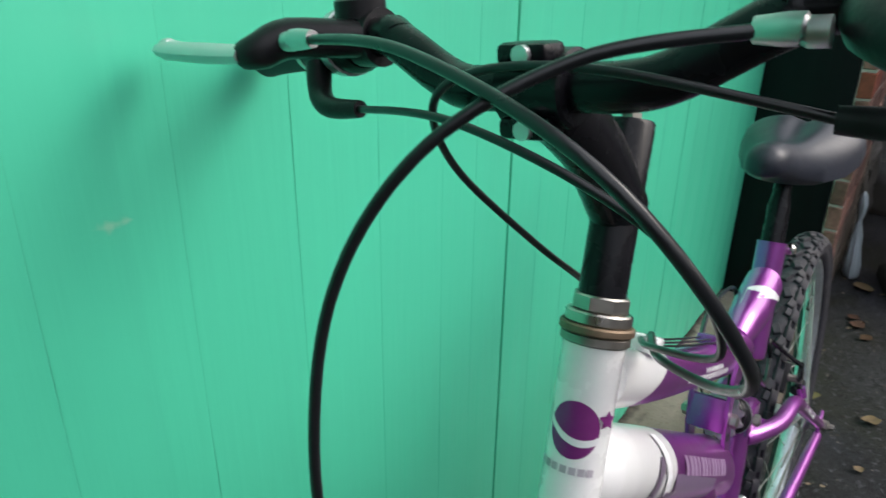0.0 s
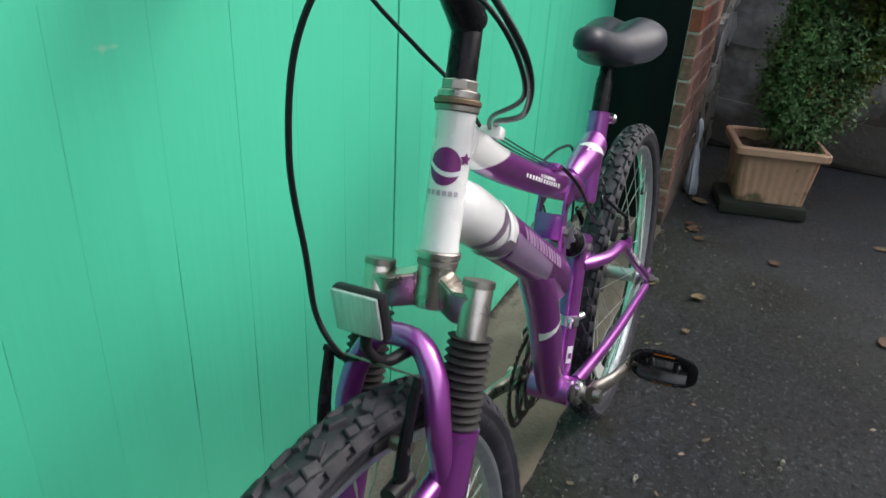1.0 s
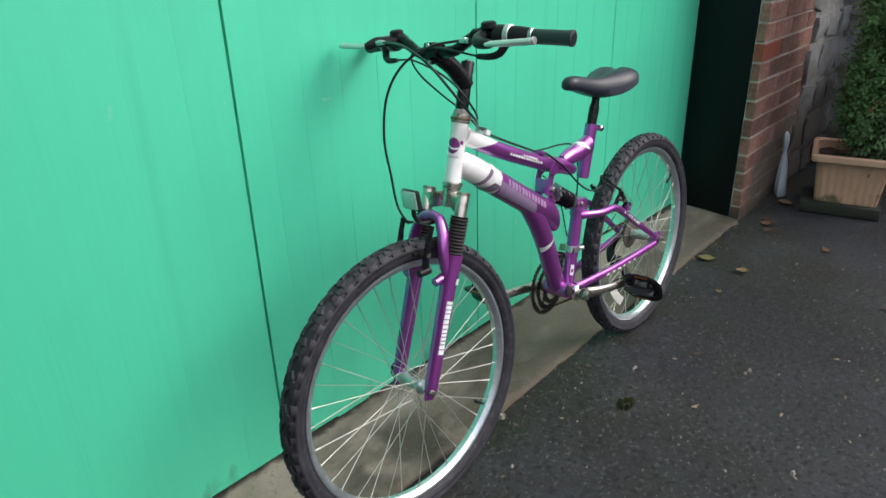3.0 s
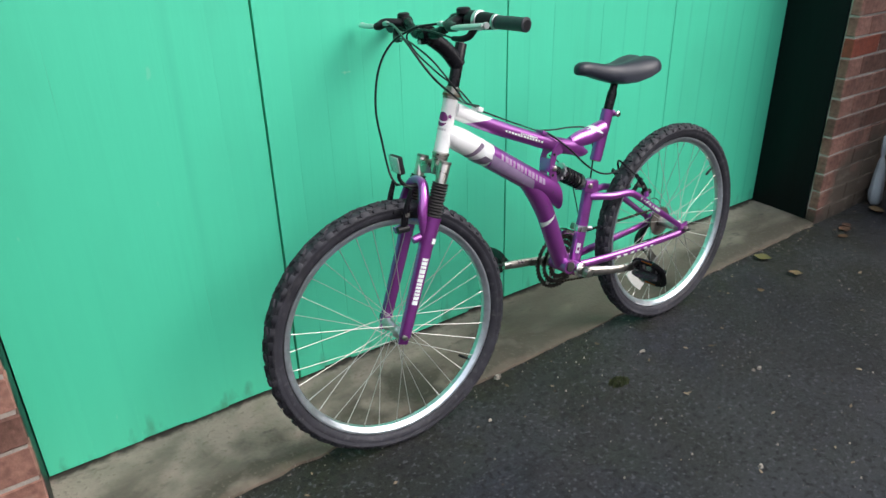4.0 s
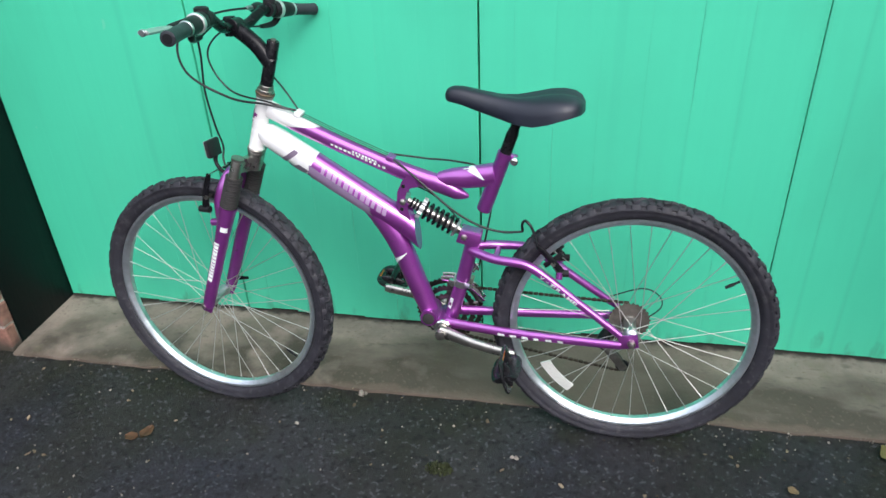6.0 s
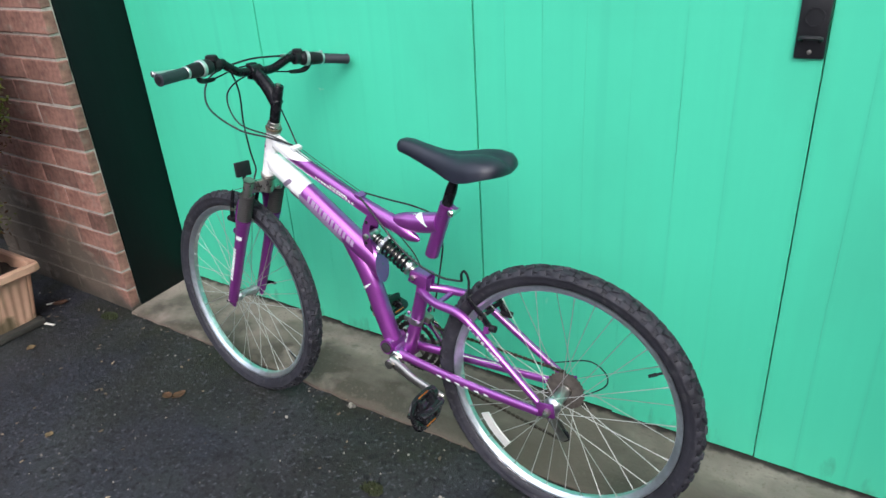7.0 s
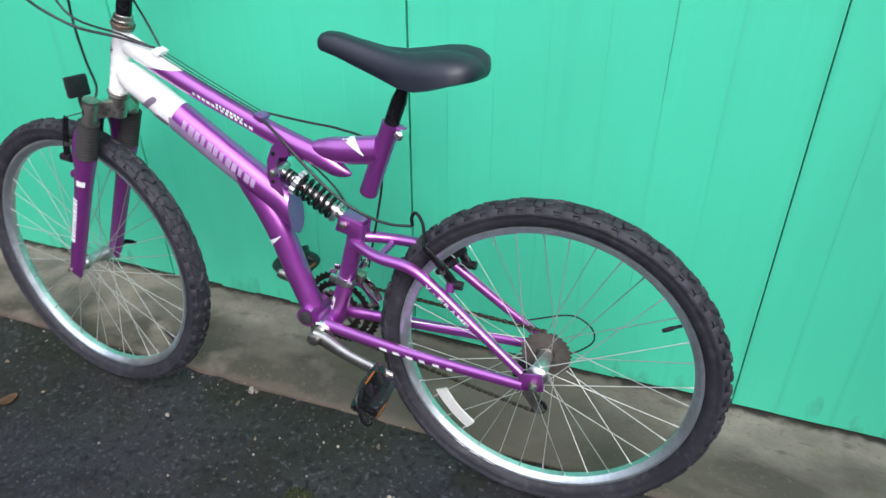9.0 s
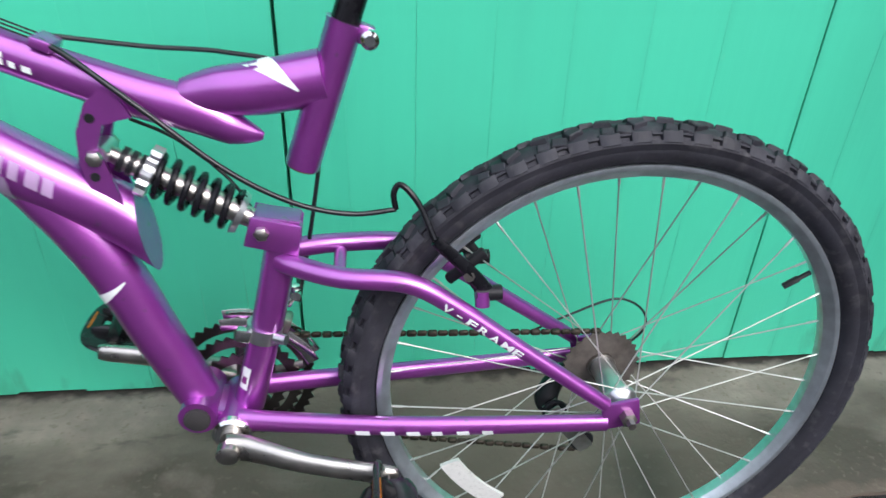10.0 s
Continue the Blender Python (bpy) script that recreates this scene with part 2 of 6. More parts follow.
overlay(m, (0.26, 0.255, 0.245), noise_node(m, 9.0, (1, 1, 1), 7), 0.54, 0.70, 0.6)
damp = combine(m, "SUBTRACT", combine(m, "MULTIPLY", noise_node(m, 2.6, (1, 1, 1), 7), 0.75), combine(m, "MULTIPLY", axis_node(m, "Z"), 0.62))
overlay(m, (0.040, 0.034, 0.025), damp, 0.06, 0.20, 0.85)
# near-black stone for the left-hand walls, far darker than the right-hand ones
m = M["dark_stone"] = material("near_black_stone", (0.022, 0.020, 0.017), 0.95, 0, 0.5, 18, 0.008, 40)
m.node_tree.nodes["Principled BSDF"].inputs["Specular IOR Level"].default_value = 0.1
m = M["stone_joint"] = material("grey_lime_joint", (0.30, 0.295, 0.285), 0.95, 0, 0.45, 24, 0.006, 60)
damp = combine(m, "SUBTRACT", combine(m, "MULTIPLY", noise_node(m, 2.6, (1, 1, 1), 7), 0.75), combine(m, "MULTIPLY", axis_node(m, "Z"), 0.62))
overlay(m, (0.045, 0.038, 0.029), damp, 0.05, 0.18, 0.88)
M["plaster"] = material("plain_plaster", (0.30, 0.29, 0.27), 0.9, 0, 0.15, 12, 0.002, 60)
m = M["planter"] = material("sand_coloured_plastic", (0.50, 0.30, 0.205), 0.55, 0, 0.12, 20, 0.0006, 140)
overlay(m, (0.16, 0.12, 0.07), noise_node(m, 8, (1, 1, 0.8), 6), 0.60, 0.78, 0.55)
grime = combine(m, "SUBTRACT", noise_node(m, 13, (1, 1, 1), 5, "object"), combine(m, "MULTIPLY", axis_node(m, "Z", "object"), 3.2))
overlay(m, (0.050, 0.052, 0.022), grime, 0.38, 0.52, 0.8)
M["soil"] = material("dark_soil", (0.035, 0.022, 0.014), 0.95, 0, 0.5, 70, 0.012, 90)
M["slab"] = material("mossy_slab", (0.019, 0.021, 0.015), 0.9, 0, 0.4, 30, 0.005, 70)
M["tray"] = material("dull_slab", (0.038, 0.034, 0.028), 0.85, 0, 0.3, 30, 0.004, 70)
M["bark"] = material("brown_bark", (0.12, 0.075, 0.050), 0.9, 0, 0.4, 50, 0.004, 90, 0, (1, 1, 0.3))
M["leaf_yellow"] = material("yellow_green_leaf", (0.078, 0.105, 0.018), 0.6, 0, 0.35, 9, island=True, tint=(0.115, 0.125, 0.02))
M["leaf_blue"] = material("blue_green_leaf", (0.082, 0.145, 0.060), 0.6, 0, 0.3, 9, island=True)
M["leaf_brown"] = material("dry_brown_leaf", (0.085, 0.045, 0.018), 0.8, 0, 0.3, 9, island=True)
M["leaf_dark"] = material("dark_green_leaf", (0.072, 0.150, 0.062), 0.62, 0, 0.35, 9, island=True, tint=(0.105, 0.185, 0.065))
M["bare_stem"] = material("pale_bare_stem", (0.15, 0.10, 0.068), 0.9, 0, 0.4, 40, 0.003, 90, 0, (1, 1, 0.3))
M["litter"] = material("fallen_leaf", (0.078, 0.037, 0.020), 0.7, 0, 0.5, 90, 0.002, 120)
M["litter_dull"] = material("wet_brown_leaf", (0.085, 0.043, 0.018), 0.7, 0, 0.5, 60, 0.002, 120)
M["litter_pale"] = material("pale_fallen_leaf", (0.14, 0.095, 0.046), 0.7, 0, 0.45, 90, 0.002, 120)
M["litter_olive"] = material("olive_fallen_leaf", (0.12, 0.105, 0.035), 0.7, 0, 0.4, 90, 0.002, 120)
M["paper"] = material("scrap_of_paper", (0.70, 0.66, 0.60), 0.8, 0, 0.15, 60)
M["crumb"] = material("dead_leaf_bits", (0.13, 0.085, 0.045), 0.75, 0, 0.4, 60, island=True, tint=(0.24, 0.19, 0.13))
M["grit"] = material("pale_grit", (0.22, 0.20, 0.17), 0.8, 0, 0.5, 60, island=True)
M["moss"] = material("moss", (0.040, 0.050, 0.018), 0.95, 0, 0.5, 60, 0.004, 120)
M["bag"] = material("bluish_plastic_film", (0.36, 0.42, 0.46), 0.35, 0, 0.15, 16, 0.004, 30)
for key in ("leaf_yellow", "leaf_blue", "leaf_brown", "leaf_dark"):
    M[key].node_tree.nodes["Principled BSDF"].inputs["Specular IOR Level"].default_value = 0.2
# bicycle
def frame_paint(name, color, edge=None):
    """Metallic purple; white beyond a slanting edge a x + b z = c where one is given."""
    p = material(name, color, 0.37, 0.78, 0.10, 30, 0, None, 1.0)
    p.node_tree.nodes["Principled BSDF"].inputs["Coat IOR"].default_value = 1.95
    p.node_tree.nodes["Principled BSDF"].inputs["Coat Roughness"].default_value = 0.19
    overlay(p, (0.16, 0.07, 0.16), noise_node(p, 55, (1, 1, 1), 6, "object"), 0.66, 0.72, 0.5)
    if edge:
        x, z = axis_node(p, "X", "object"), axis_node(p, "Z", "object")
        line = combine(p, "SUBTRACT", combine(p, "ADD", combine(p, "MULTIPLY", x, edge[0]), combine(p, "MULTIPLY", z, edge[1])), edge[2])
        mixed = overlay(p, (0.86, 0.86, 0.86), line, 0.0006, -0.0006, 1.0)
        mt = p.node_tree.nodes.new("ShaderNodeMapRange")
        mt.inputs["From Min"].default_value, mt.inputs["From Max"].default_value = -0.0006, 0.0006
        mt.inputs["To Max"].default_value = 0.78
        p.node_tree.links.new(line, mt.inputs["Value"])
        p.node_tree.links.new(mt.outputs[0], p.node_tree.nodes["Principled BSDF"].inputs["Metallic"])
    return p


PURPLE = (0.360, 0.052, 0.395)
M["purple"] = frame_paint("metallic_purple_paint", PURPLE)
M["purple_top"] = frame_paint("purple_and_white_paint_top", PURPLE, (-0.030, -1.0, -0.8193))
M["purple_down"] = frame_paint("purple_and_white_paint_down", PURPLE, (1.0, -0.55, 0.737 - 0.55 * 0.709))
M["white"] = material("white_frame_paint", (0.86, 0.86, 0.86), 0.28, 0, 0.05, 30, 0, None, 0.6)
M["decal_white"] = material("white_decal", (0.78, 0.78, 0.80), 0.35, 0, 0.08, 80)
M["decal_grey"] = material("grey_decal", (0.22, 0.17, 0.24), 0.35, 0.3, 0.15, 80)
M["decal_faint"] = material("faded_grey_print", (0.46, 0.43, 0.48), 0.4, 0, 0.2, 80)
M["decal_purple"] = material("purple_decal", (0.17, 0.02, 0.15), 0.35, 0, 0.1, 80)
M["decal_pale"] = material("pale_purple_decal", (0.43, 0.27, 0.47), 0.35, 0.2, 0.1, 80)
M["decal_lilac"] = material("lilac_grey_decal", (0.32, 0.22, 0.37), 0.34, 0.15, 0.15, 60, 0, None, 0.8)
M["black"] = material("satin_black", (0.007, 0.007, 0.009), 0.26, 0, 0.3, 60, 0, None, 0.0)
M["rubber"] = material("dusty_black_rubber", (0.017, 0.017, 0.024), 0.66, 0, 0.45, 60, 0.0008, 200)
overlay(M["rubber"], (0.046, 0.045, 0.056), noise_node(M["rubber"], 22, (1, 1, 1), 7), 0.48, 0.68, 0.50)
overlay(M["rubber"], (0.095, 0.088, 0.092), noise_node(M["rubber"], 60, (1, 1, 1), 5), 0.56, 0.72, 0.45)
M["grip"] = material("grip_rubber", (0.022, 0.024, 0.032), 0.5, 0, 0.2, 80, 0.0008, 300)
M["boot"] = material("grey_black_rubber_boot", (0.032, 0.030, 0.030), 0.6, 0, 0.3, 60)
M["plastic"] = material("black_plastic", (0.014, 0.014, 0.016), 0.4, 0, 0.3, 80, 0.0004, 300)
M["gloss"] = material("glossy_black_plastic", (0.012, 0.012, 0.014), 0.24, 0, 0.3, 80)
M["cable"] = material("black_cable_housing", (0.009, 0.010, 0.012), 0.32, 0, 0.2, 80)
M["vinyl"] = material("black_vinyl", (0.013, 0.016, 0.027), 0.44, 0, 0.25, 30, 0.0005, 260)
M["vinyl"].node_tree.nodes["Principled BSDF"].inputs["Specular IOR Level"].default_value = 0.55
for key in ("black", "plastic", "boot"):
    M[key].node_tree.nodes["Principled BSDF"].inputs["Specular IOR Level"].default_value = 0.2
M["chrome"] = material("worn_chrome", (0.50, 0.47, 0.43), 0.30, 1.0, 0.25, 50)
M["polished"] = material("polished_steel", (0.75, 0.74, 0.72), 0.14, 1.0, 0.1, 60)
M["blade"] = material("satin_silver_paint", (0.60, 0.61, 0.62), 0.36, 0.80, 0.08, 60)
M["alloy"] = material("brushed_alloy", (0.58, 0.59, 0.60), 0.34, 1.0, 0.15, 70)
M["sprocket"] = material("greasy_sprocket_steel", (0.125, 0.108, 0.094), 0.62, 0.5, 0.5, 90)
M["ring"] = material("worn_chainring_steel", (0.075, 0.068, 0.060), 0.36, 0.95, 0.6, 30)
M["steel"] = material("dull_steel", (0.33, 0.31, 0.28), 0.42, 1.0, 0.35, 70)
M["rusty"] = material("rusty_steel", (0.20, 0.145, 0.10), 0.55, 0.8, 0.45, 90)
M["rim"] = material("alloy_rim", (0.72, 0.79, 0.84), 0.34, 0.95, 0.2, 60)
M["spoke"] = material("zinc_spoke", (0.50, 0.49, 0.47), 0.42, 0.7, 0.12, 40)
M["chain"] = material("oily_chain", (0.045, 0.035, 0.025), 0.5, 0.6, 0.5, 200)
M["orange"] = material("orange_reflector", (0.42, 0.12, 0.008), 0.2, 0, 0.15, 300)
M["reflector"] = material("clear_prism_reflector", (0.55, 0.58, 0.58), 0.12, 0.55, 0.2, 260, 0.003, 300, 0.6, (1, 1, 0.05))
M["reflector_white"] = material("white_wheel_reflector", (0.72, 0.72, 0.68), 0.3, 0, 0.08, 200)


# ---- mesh helpers ----
def link(name, bm, mats, sharp=38):
    """A bmesh becomes a mesh object, smooth but for its sharp edges."""
    me = bpy.data.meshes.new(name)
    bmesh.ops.recalc_face_normals(bm, faces=bm.faces)
    bm.to_mesh(me)
    bm.free()
    for x in mats if isinstance(mats, (list, tuple)) else (mats,):
        me.materials.append(x)
    me.shade_smooth()
    me.set_sharp_from_angle(angle=radians(sharp))
    return new(name, me)


def part(name, bm, mat, parent, label="", sharp=38):
    """One mesh under a thing or a part, in the parent's own space."""
    ob = link(name, bm, mat, sharp)
    ob.parent = parent
    return tagged(ob, label)


def spline(pts, sub):
    """Points of a smooth line through pts."""
    pts = [Vector(p) for p in pts]
    if sub <= 1 or len(pts) < 3:
        return pts
    out = []
    for i in range(len(pts) - 1):
        a, b, c, d = pts[max(i - 1, 0)], pts[i], pts[i + 1], pts[min(i + 2, len(pts) - 1)]
        for k in range(sub):
            t = k / sub
            out.append(0.5 * ((2 * b) + (c - a) * t + (2 * a - 5 * b + 4 * c - d) * t * t + (3 * b - a - 3 * c + d) * t ** 3))
    return out + [pts[-1]]


def along(line):
    """Place, tangent, side and up at every point of a line; side stays near +y."""
    out, ref = [], None
    for i, p in enumerate(line):
        t = (line[min(i + 1, len(line) - 1)] - line[max(i - 1, 0)]).normalized()
        if ref is None:
            ref = Vector((0, 1, 0)) if abs(t.y) < 0.8 else Vector((0, 0, 1))
        side = (ref - t * ref.dot(t)).normalized()
        ref = side
        out.append((p, t, side, t.cross(side)))
    return out


def tube(pts, r, n=12, sub=1, oval=(1, 1), caps=True, bm=None):
    """A round or oval tube along pts; r one radius, or one for each point."""
    bm = bm or bmesh.new()
    line = spline(pts, sub)
    radii = np.interp(np.linspace(0, 1, len(line)), np.linspace(0, 1, len(pts)), r if isinstance(r, (list, tuple)) else [r] * len(pts))
    rings = []
    for (p, t, s, u), q in zip(along(line), map(float, radii)):
        rings.append([bm.verts.new(p + q * (oval[0] * math.cos(a) * s + oval[1] * math.sin(a) * u)) for a in (2 * math.pi * k / n for k in range(n))])
    for a, b in zip(rings, rings[1:]):
        for k in range(n):
            bm.faces.new((a[k], a[(k + 1) % n], b[(k + 1) % n], b[k]))
    if caps:
        bm.faces.new(rings[0][::-1])
        bm.faces.new(rings[-1])
    return bm


def block(c, size, turn=(0, 0, 0), bevel=0.0, bm=None, taper=1.0, seg=2):
    """A box with rounded edges about its centre c; taper narrows its top."""
    own = bmesh.new()
    bmesh.ops.create_cube(own, size=1)
    for v in own.verts:
        k = taper if v.co.z > 0 else 1
        v.co = Vector((v.co.x * size[0] * k, v.co.y * size[1] * k, v.co.z * size[2]))
    if bevel:
        bmesh.ops.bevel(own, geom=own.edges[:], offset=bevel, segments=seg, profile=0.5, affect="EDGES")
    own.transform(pose(*c, *turn))
    return merge(own, bm)


def merge(own, bm):
    """Add one bmesh to another, or start with it."""
    if bm is None:
        return own
    me = bpy.data.meshes.new("tmp")
    own.to_mesh(me)
    own.free()
    bm.from_mesh(me)
    bpy.data.meshes.remove(me)
    return bm


def lathe(profile, c, n=48, axis="Y", bm=None, closed=False):
    """Turn a profile of (radius, offset) round an axis through c."""
    bm = bm or bmesh.new()
    rings = []
    for r, o in profile:
        ring = []
        for k in range(n):
            a = 2 * math.pi * k / n
            v = {"Y": (r * math.cos(a), o, r * math.sin(a)), "Z": (r * math.cos(a), r * math.sin(a), o), "X": (o, r * math.cos(a), r * math.sin(a))}[axis]
            ring.append(bm.verts.new(Vector(c) + Vector(v)))
        rings.append(ring)
    pairs = list(zip(rings, rings[1:])) + ([(rings[-1], rings[0])] if closed else [])
    for a, b in pairs:
        for k in range(n):
            bm.faces.new((a[k], a[(k + 1) % n], b[(k + 1) % n], b[k]))
    if not closed:
        for ring in (rings[0], rings[-1]):
            bm.faces.new(ring)
    return bm


def patch(pts, r, s0, s1, a0, a1, lift=0.0006, sub=1, oval=(1, 1), skew=0.0, point=0.0, tail=0.0, bm=None, n=6):
    """A decal that lies on a tube between two stretches of its length and two angles. skew shifts it along the tube with the angle, point narrows one end, tail one edge."""
    bm = bm or bmesh.new()
    line = spline(pts, sub)
    size = [0.0]
    for p, q in zip(line, line[1:]):
        size.append(size[-1] + (q - p).length)
    info = along(line)
    grid = []
    for i in range(n + 1):
        row = []
        for j in range(n + 1):
            f, g = i / n, j / n
            mid = (a0 + a1) / 2
            a = mid + (a0 + (a1 - a0) * g - mid) * (1 - point * f)
            s = (s1 - (s1 - s0) * (1 - f) * (1 - tail * g) + skew * (g - 0.5)) * size[-1]
            k = min(max(int(np.searchsorted(size, s)) - 1, 0), len(line) - 2)
            t = (s - size[k]) / max(size[k + 1] - size[k], 1e-9)
            p = line[k].lerp(line[k + 1], t)
            sd, up = info[k][2].lerp(info[k + 1][2], t), info[k][3].lerp(info[k + 1][3], t)
            rr = r if not isinstance(r, (list, tuple)) else float(np.interp(s / size[-1], np.linspace(0, 1, len(r)), r))
            c, d = math.cos(radians(a)), math.sin(radians(a))
            row.append(bm.verts.new(p + (rr * oval[0] + lift) * c * sd + (rr * oval[1] + lift) * d * up))
        grid.append(row)
    for i in range(n):
        for j in range(n):
            bm.faces.new((grid[i][j], grid[i + 1][j], grid[i + 1][j + 1], grid[i][j + 1]))
    return bm


def on_tube(pts, r, sub, s, a, lift):
    """The place on a tube at a share s of its length and an angle a in degrees."""
    line = spline(pts, sub)
    size = [0.0]
    for p, q in zip(line, line[1:]):
        size.append(size[-1] + (q - p).length)
    info = along(line)
    d = s * size[-1]
    k = min(max(int(np.searchsorted(size, d)) - 1, 0), len(line) - 2)
    t = (d - size[k]) / max(size[k + 1] - size[k], 1e-9)
    sd, up = info[k][2].lerp(info[k + 1][2], t), info[k][3].lerp(info[k + 1][3], t)
    q = float(np.interp(s, np.linspace(0, 1, len(r)), r)) + lift
    return line[k].lerp(line[k + 1], t) + q * (math.cos(radians(a)) * sd + math.sin(radians(a)) * up)


def letter_on_tube(ch, pts, r, sub, s0, s1, a0, a1):
    """One printed letter between two lengths and two angles of a tube."""
    cu = bpy.data.curves.new("letter", "FONT")
    cu.body, cu.resolution_u, cu.offset = ch, 2, 0.030
    ob = bpy.data.objects.new("letter", cu)
    me = bpy.data.meshes.new_from_object(ob)
    bpy.data.objects.remove(ob)
    bm = bmesh.new()
    bm.from_mesh(me)
    bpy.data.meshes.remove(me)
    bmesh.ops.subdivide_edges(bm, edges=bm.edges[:], cuts=1)
    lo, hi = min(v.co.x for v in bm.verts), max(v.co.x for v in bm.verts)
    for v in bm.verts:
        v.co = on_tube(pts, r, sub, s0 + (s1 - s0) * (v.co.x - lo) / (hi - lo), a0 + (a1 - a0) * v.co.y / 0.70, 0.0011)
    return bm


# ---- ground ----
def ground():
    near = list(np.linspace(-2.5, 4.5, 57))
    xs = [-150, -60, -20, -8, -4] + near + [6, 9, 20, 60, 150]
    ys = [-150, -60, -20, -9, -5] + list(np.linspace(-3.5, 0.4, 33)) + [1.5, 4, 12, 40, 150]
    bm = bmesh.new()
    rows = [[bm.verts.new((x, y, 0.006 * (noise.noise((x * 2.1, y * 2.1, 0)) - 0.1) * (1 if abs(x - 1) < 4 and -4 < y < 0.5 else 0) - 0.001 - 0.006 * math.exp(-((y + 0.40) / 0.10) ** 2) * (1 if -0.6 < x < 3 else 0))) for x in xs] for y in ys]
    for a, b in zip(rows, rows[1:]):
        for k in range(len(xs) - 1):
            bm.faces.new((a[k], a[k + 1], b[k + 1], b[k]))
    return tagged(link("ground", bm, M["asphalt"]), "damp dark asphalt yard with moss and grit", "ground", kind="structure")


ground()

X0, X1, PIER_Y, JAMB_Y = -0.365, 2.606, -0.296, -0.250


def apron():
    """The concrete sill strip in front of the door, worn along its outer edge."""
    bm = bmesh.new()
    xs = np.linspace(X0, X1, 121)
    cols = []
    for x in xs:
        edge = -0.300 + 0.006 * noise.noise((x * 3, 0, 5)) + 0.008 * noise.noise((x * 17, 2, 5))
        col = []
        for f in (0, 0.2, 0.4, 0.6, 0.8, 0.93, 1.0):
            y = 0.06 + (edge - 0.06) * f
            z = 0.026 - 0.020 * f + 0.0022 * noise.noise((x * 6, y * 6, 3))
            col.append(bm.verts.new((x, y, z - (0.004 if f == 1 else 0))))
        col.append(bm.verts.new((x, edge - 0.006, -0.03)))
        cols.append(col)
    for a, b in zip(cols, cols[1:]):
        for k in range(len(a) - 1):
            bm.faces.new((a[k], b[k], b[k + 1], a[k + 1]))
    return tagged(link("threshold", bm, M["concrete"]), "worn stained concrete threshold strip below the garage door", "threshold", kind="structure")


apron()


# ---- garage door: four leaves of tongued boards ----
SEAMS = [X0, 0.298, 1.076, 1.863, X1]
GAPS = [0.0035, 0.0030, 0.0026, 0.0013, 0.0035]


JOINTS = [(-0.255, -0.142, -0.030, 0.083, 0.194), (0.378, 0.470, 0.582, 0.696, 0.808, 0.919, 0.990), (1.165, 1.266, 1.376, 1.486, 1.598, 1.710), (1.955, 2.066, 2.178, 2.290, 2.402, 2.510)]
# half the widest gap, open here and there, and the worn edge of the joints in each leaf
OPEN = [(0.0003, 0.00012), (0.0007, 0.0003), (0.0004, 0.0005), (0.0004, 0.0004)]


def door_leaf(k):
    """A leaf of vertical boards; the joints waver and open a little along their length."""
    a, b = SEAMS[k] + GAPS[k], SEAMS[k + 1] - GAPS[k + 1]
    root = tagged(new(f"door_{k + 1}"), "green painted garage door leaf of vertical boards", "garage door", kind="structure")
    mid = (a + b) / 2
    root.location = (mid, 0.02, 0.032)
    part("backing_frame", block((0, 0.022, 1.04), (b - a - 0.002, 0.02, 2.08)), M["door"], root)
    rnd = random.Random(7 + k)
    edges = [a, *JOINTS[k], b]
    levels = np.linspace(0.0, 2.08, 53)
    for i in range(len(edges) - 1):
        bm = bmesh.new()
        low = rnd.uniform(-0.004, 0.003)
        cx = (edges[i] + edges[i + 1]) / 2
        rings = []
        for z in levels:
            z = float(z) if z else low
            row = []
            for side, j in ((-1, i), (1, i + 1)):
                inner = 0 < j < len(edges) - 1
                gap, ch = OPEN[k]
                wave = 0.0022 * noise.noise((j * 7.3 + k * 31, 0, z * 2.1)) if inner else 0.0
                low_part = min(1.0, max(0.0, (1.12 - z) / 0.30)) if k < 2 else 1.0
                gap = low_part * gap * min(1.0, max(0.03, 2.4 * noise.noise((j * 3.1 + k * 17, 4, z * 6.0)) - 0.55)) if inner else 0.0
                ch = max(0.15, low_part) * ch * (0.55 + 0.9 * abs(noise.noise((j * 5.7 + k, 9, z * 2.6)))) if inner else 0.0007
                row.append((edges[j] - mid + wave - side * gap, ch))
            (xl, cl), (xr, cr) = row
            lift = (0.0002 if k < 2 else 0.0006) * noise.noise((i * 11.0 + k, 2, z * 1.7))
            rings.append([bm.verts.new((x - cx + mid, y + lift, z)) for x, y in ((xl, 0.0), (xl, -0.02 + cl), (xl + cl, -0.02), (xr - cr, -0.02), (xr, -0.02 + cr), (xr, 0.0))])
        for p, q in zip(rings, rings[1:]):
            for j in range(6):
                bm.faces.new((p[j], p[(j + 1) % 6], q[(j + 1) % 6], q[j]))
        bm.faces.new(rings[0])
        bm.faces.new(rings[-1])
        board = part("board", bm, M["door"], root, sharp=25)
        board.location = (cx - mid, 0.0, 0.0)
    return root


for k in range(4):
    door_leaf(k)


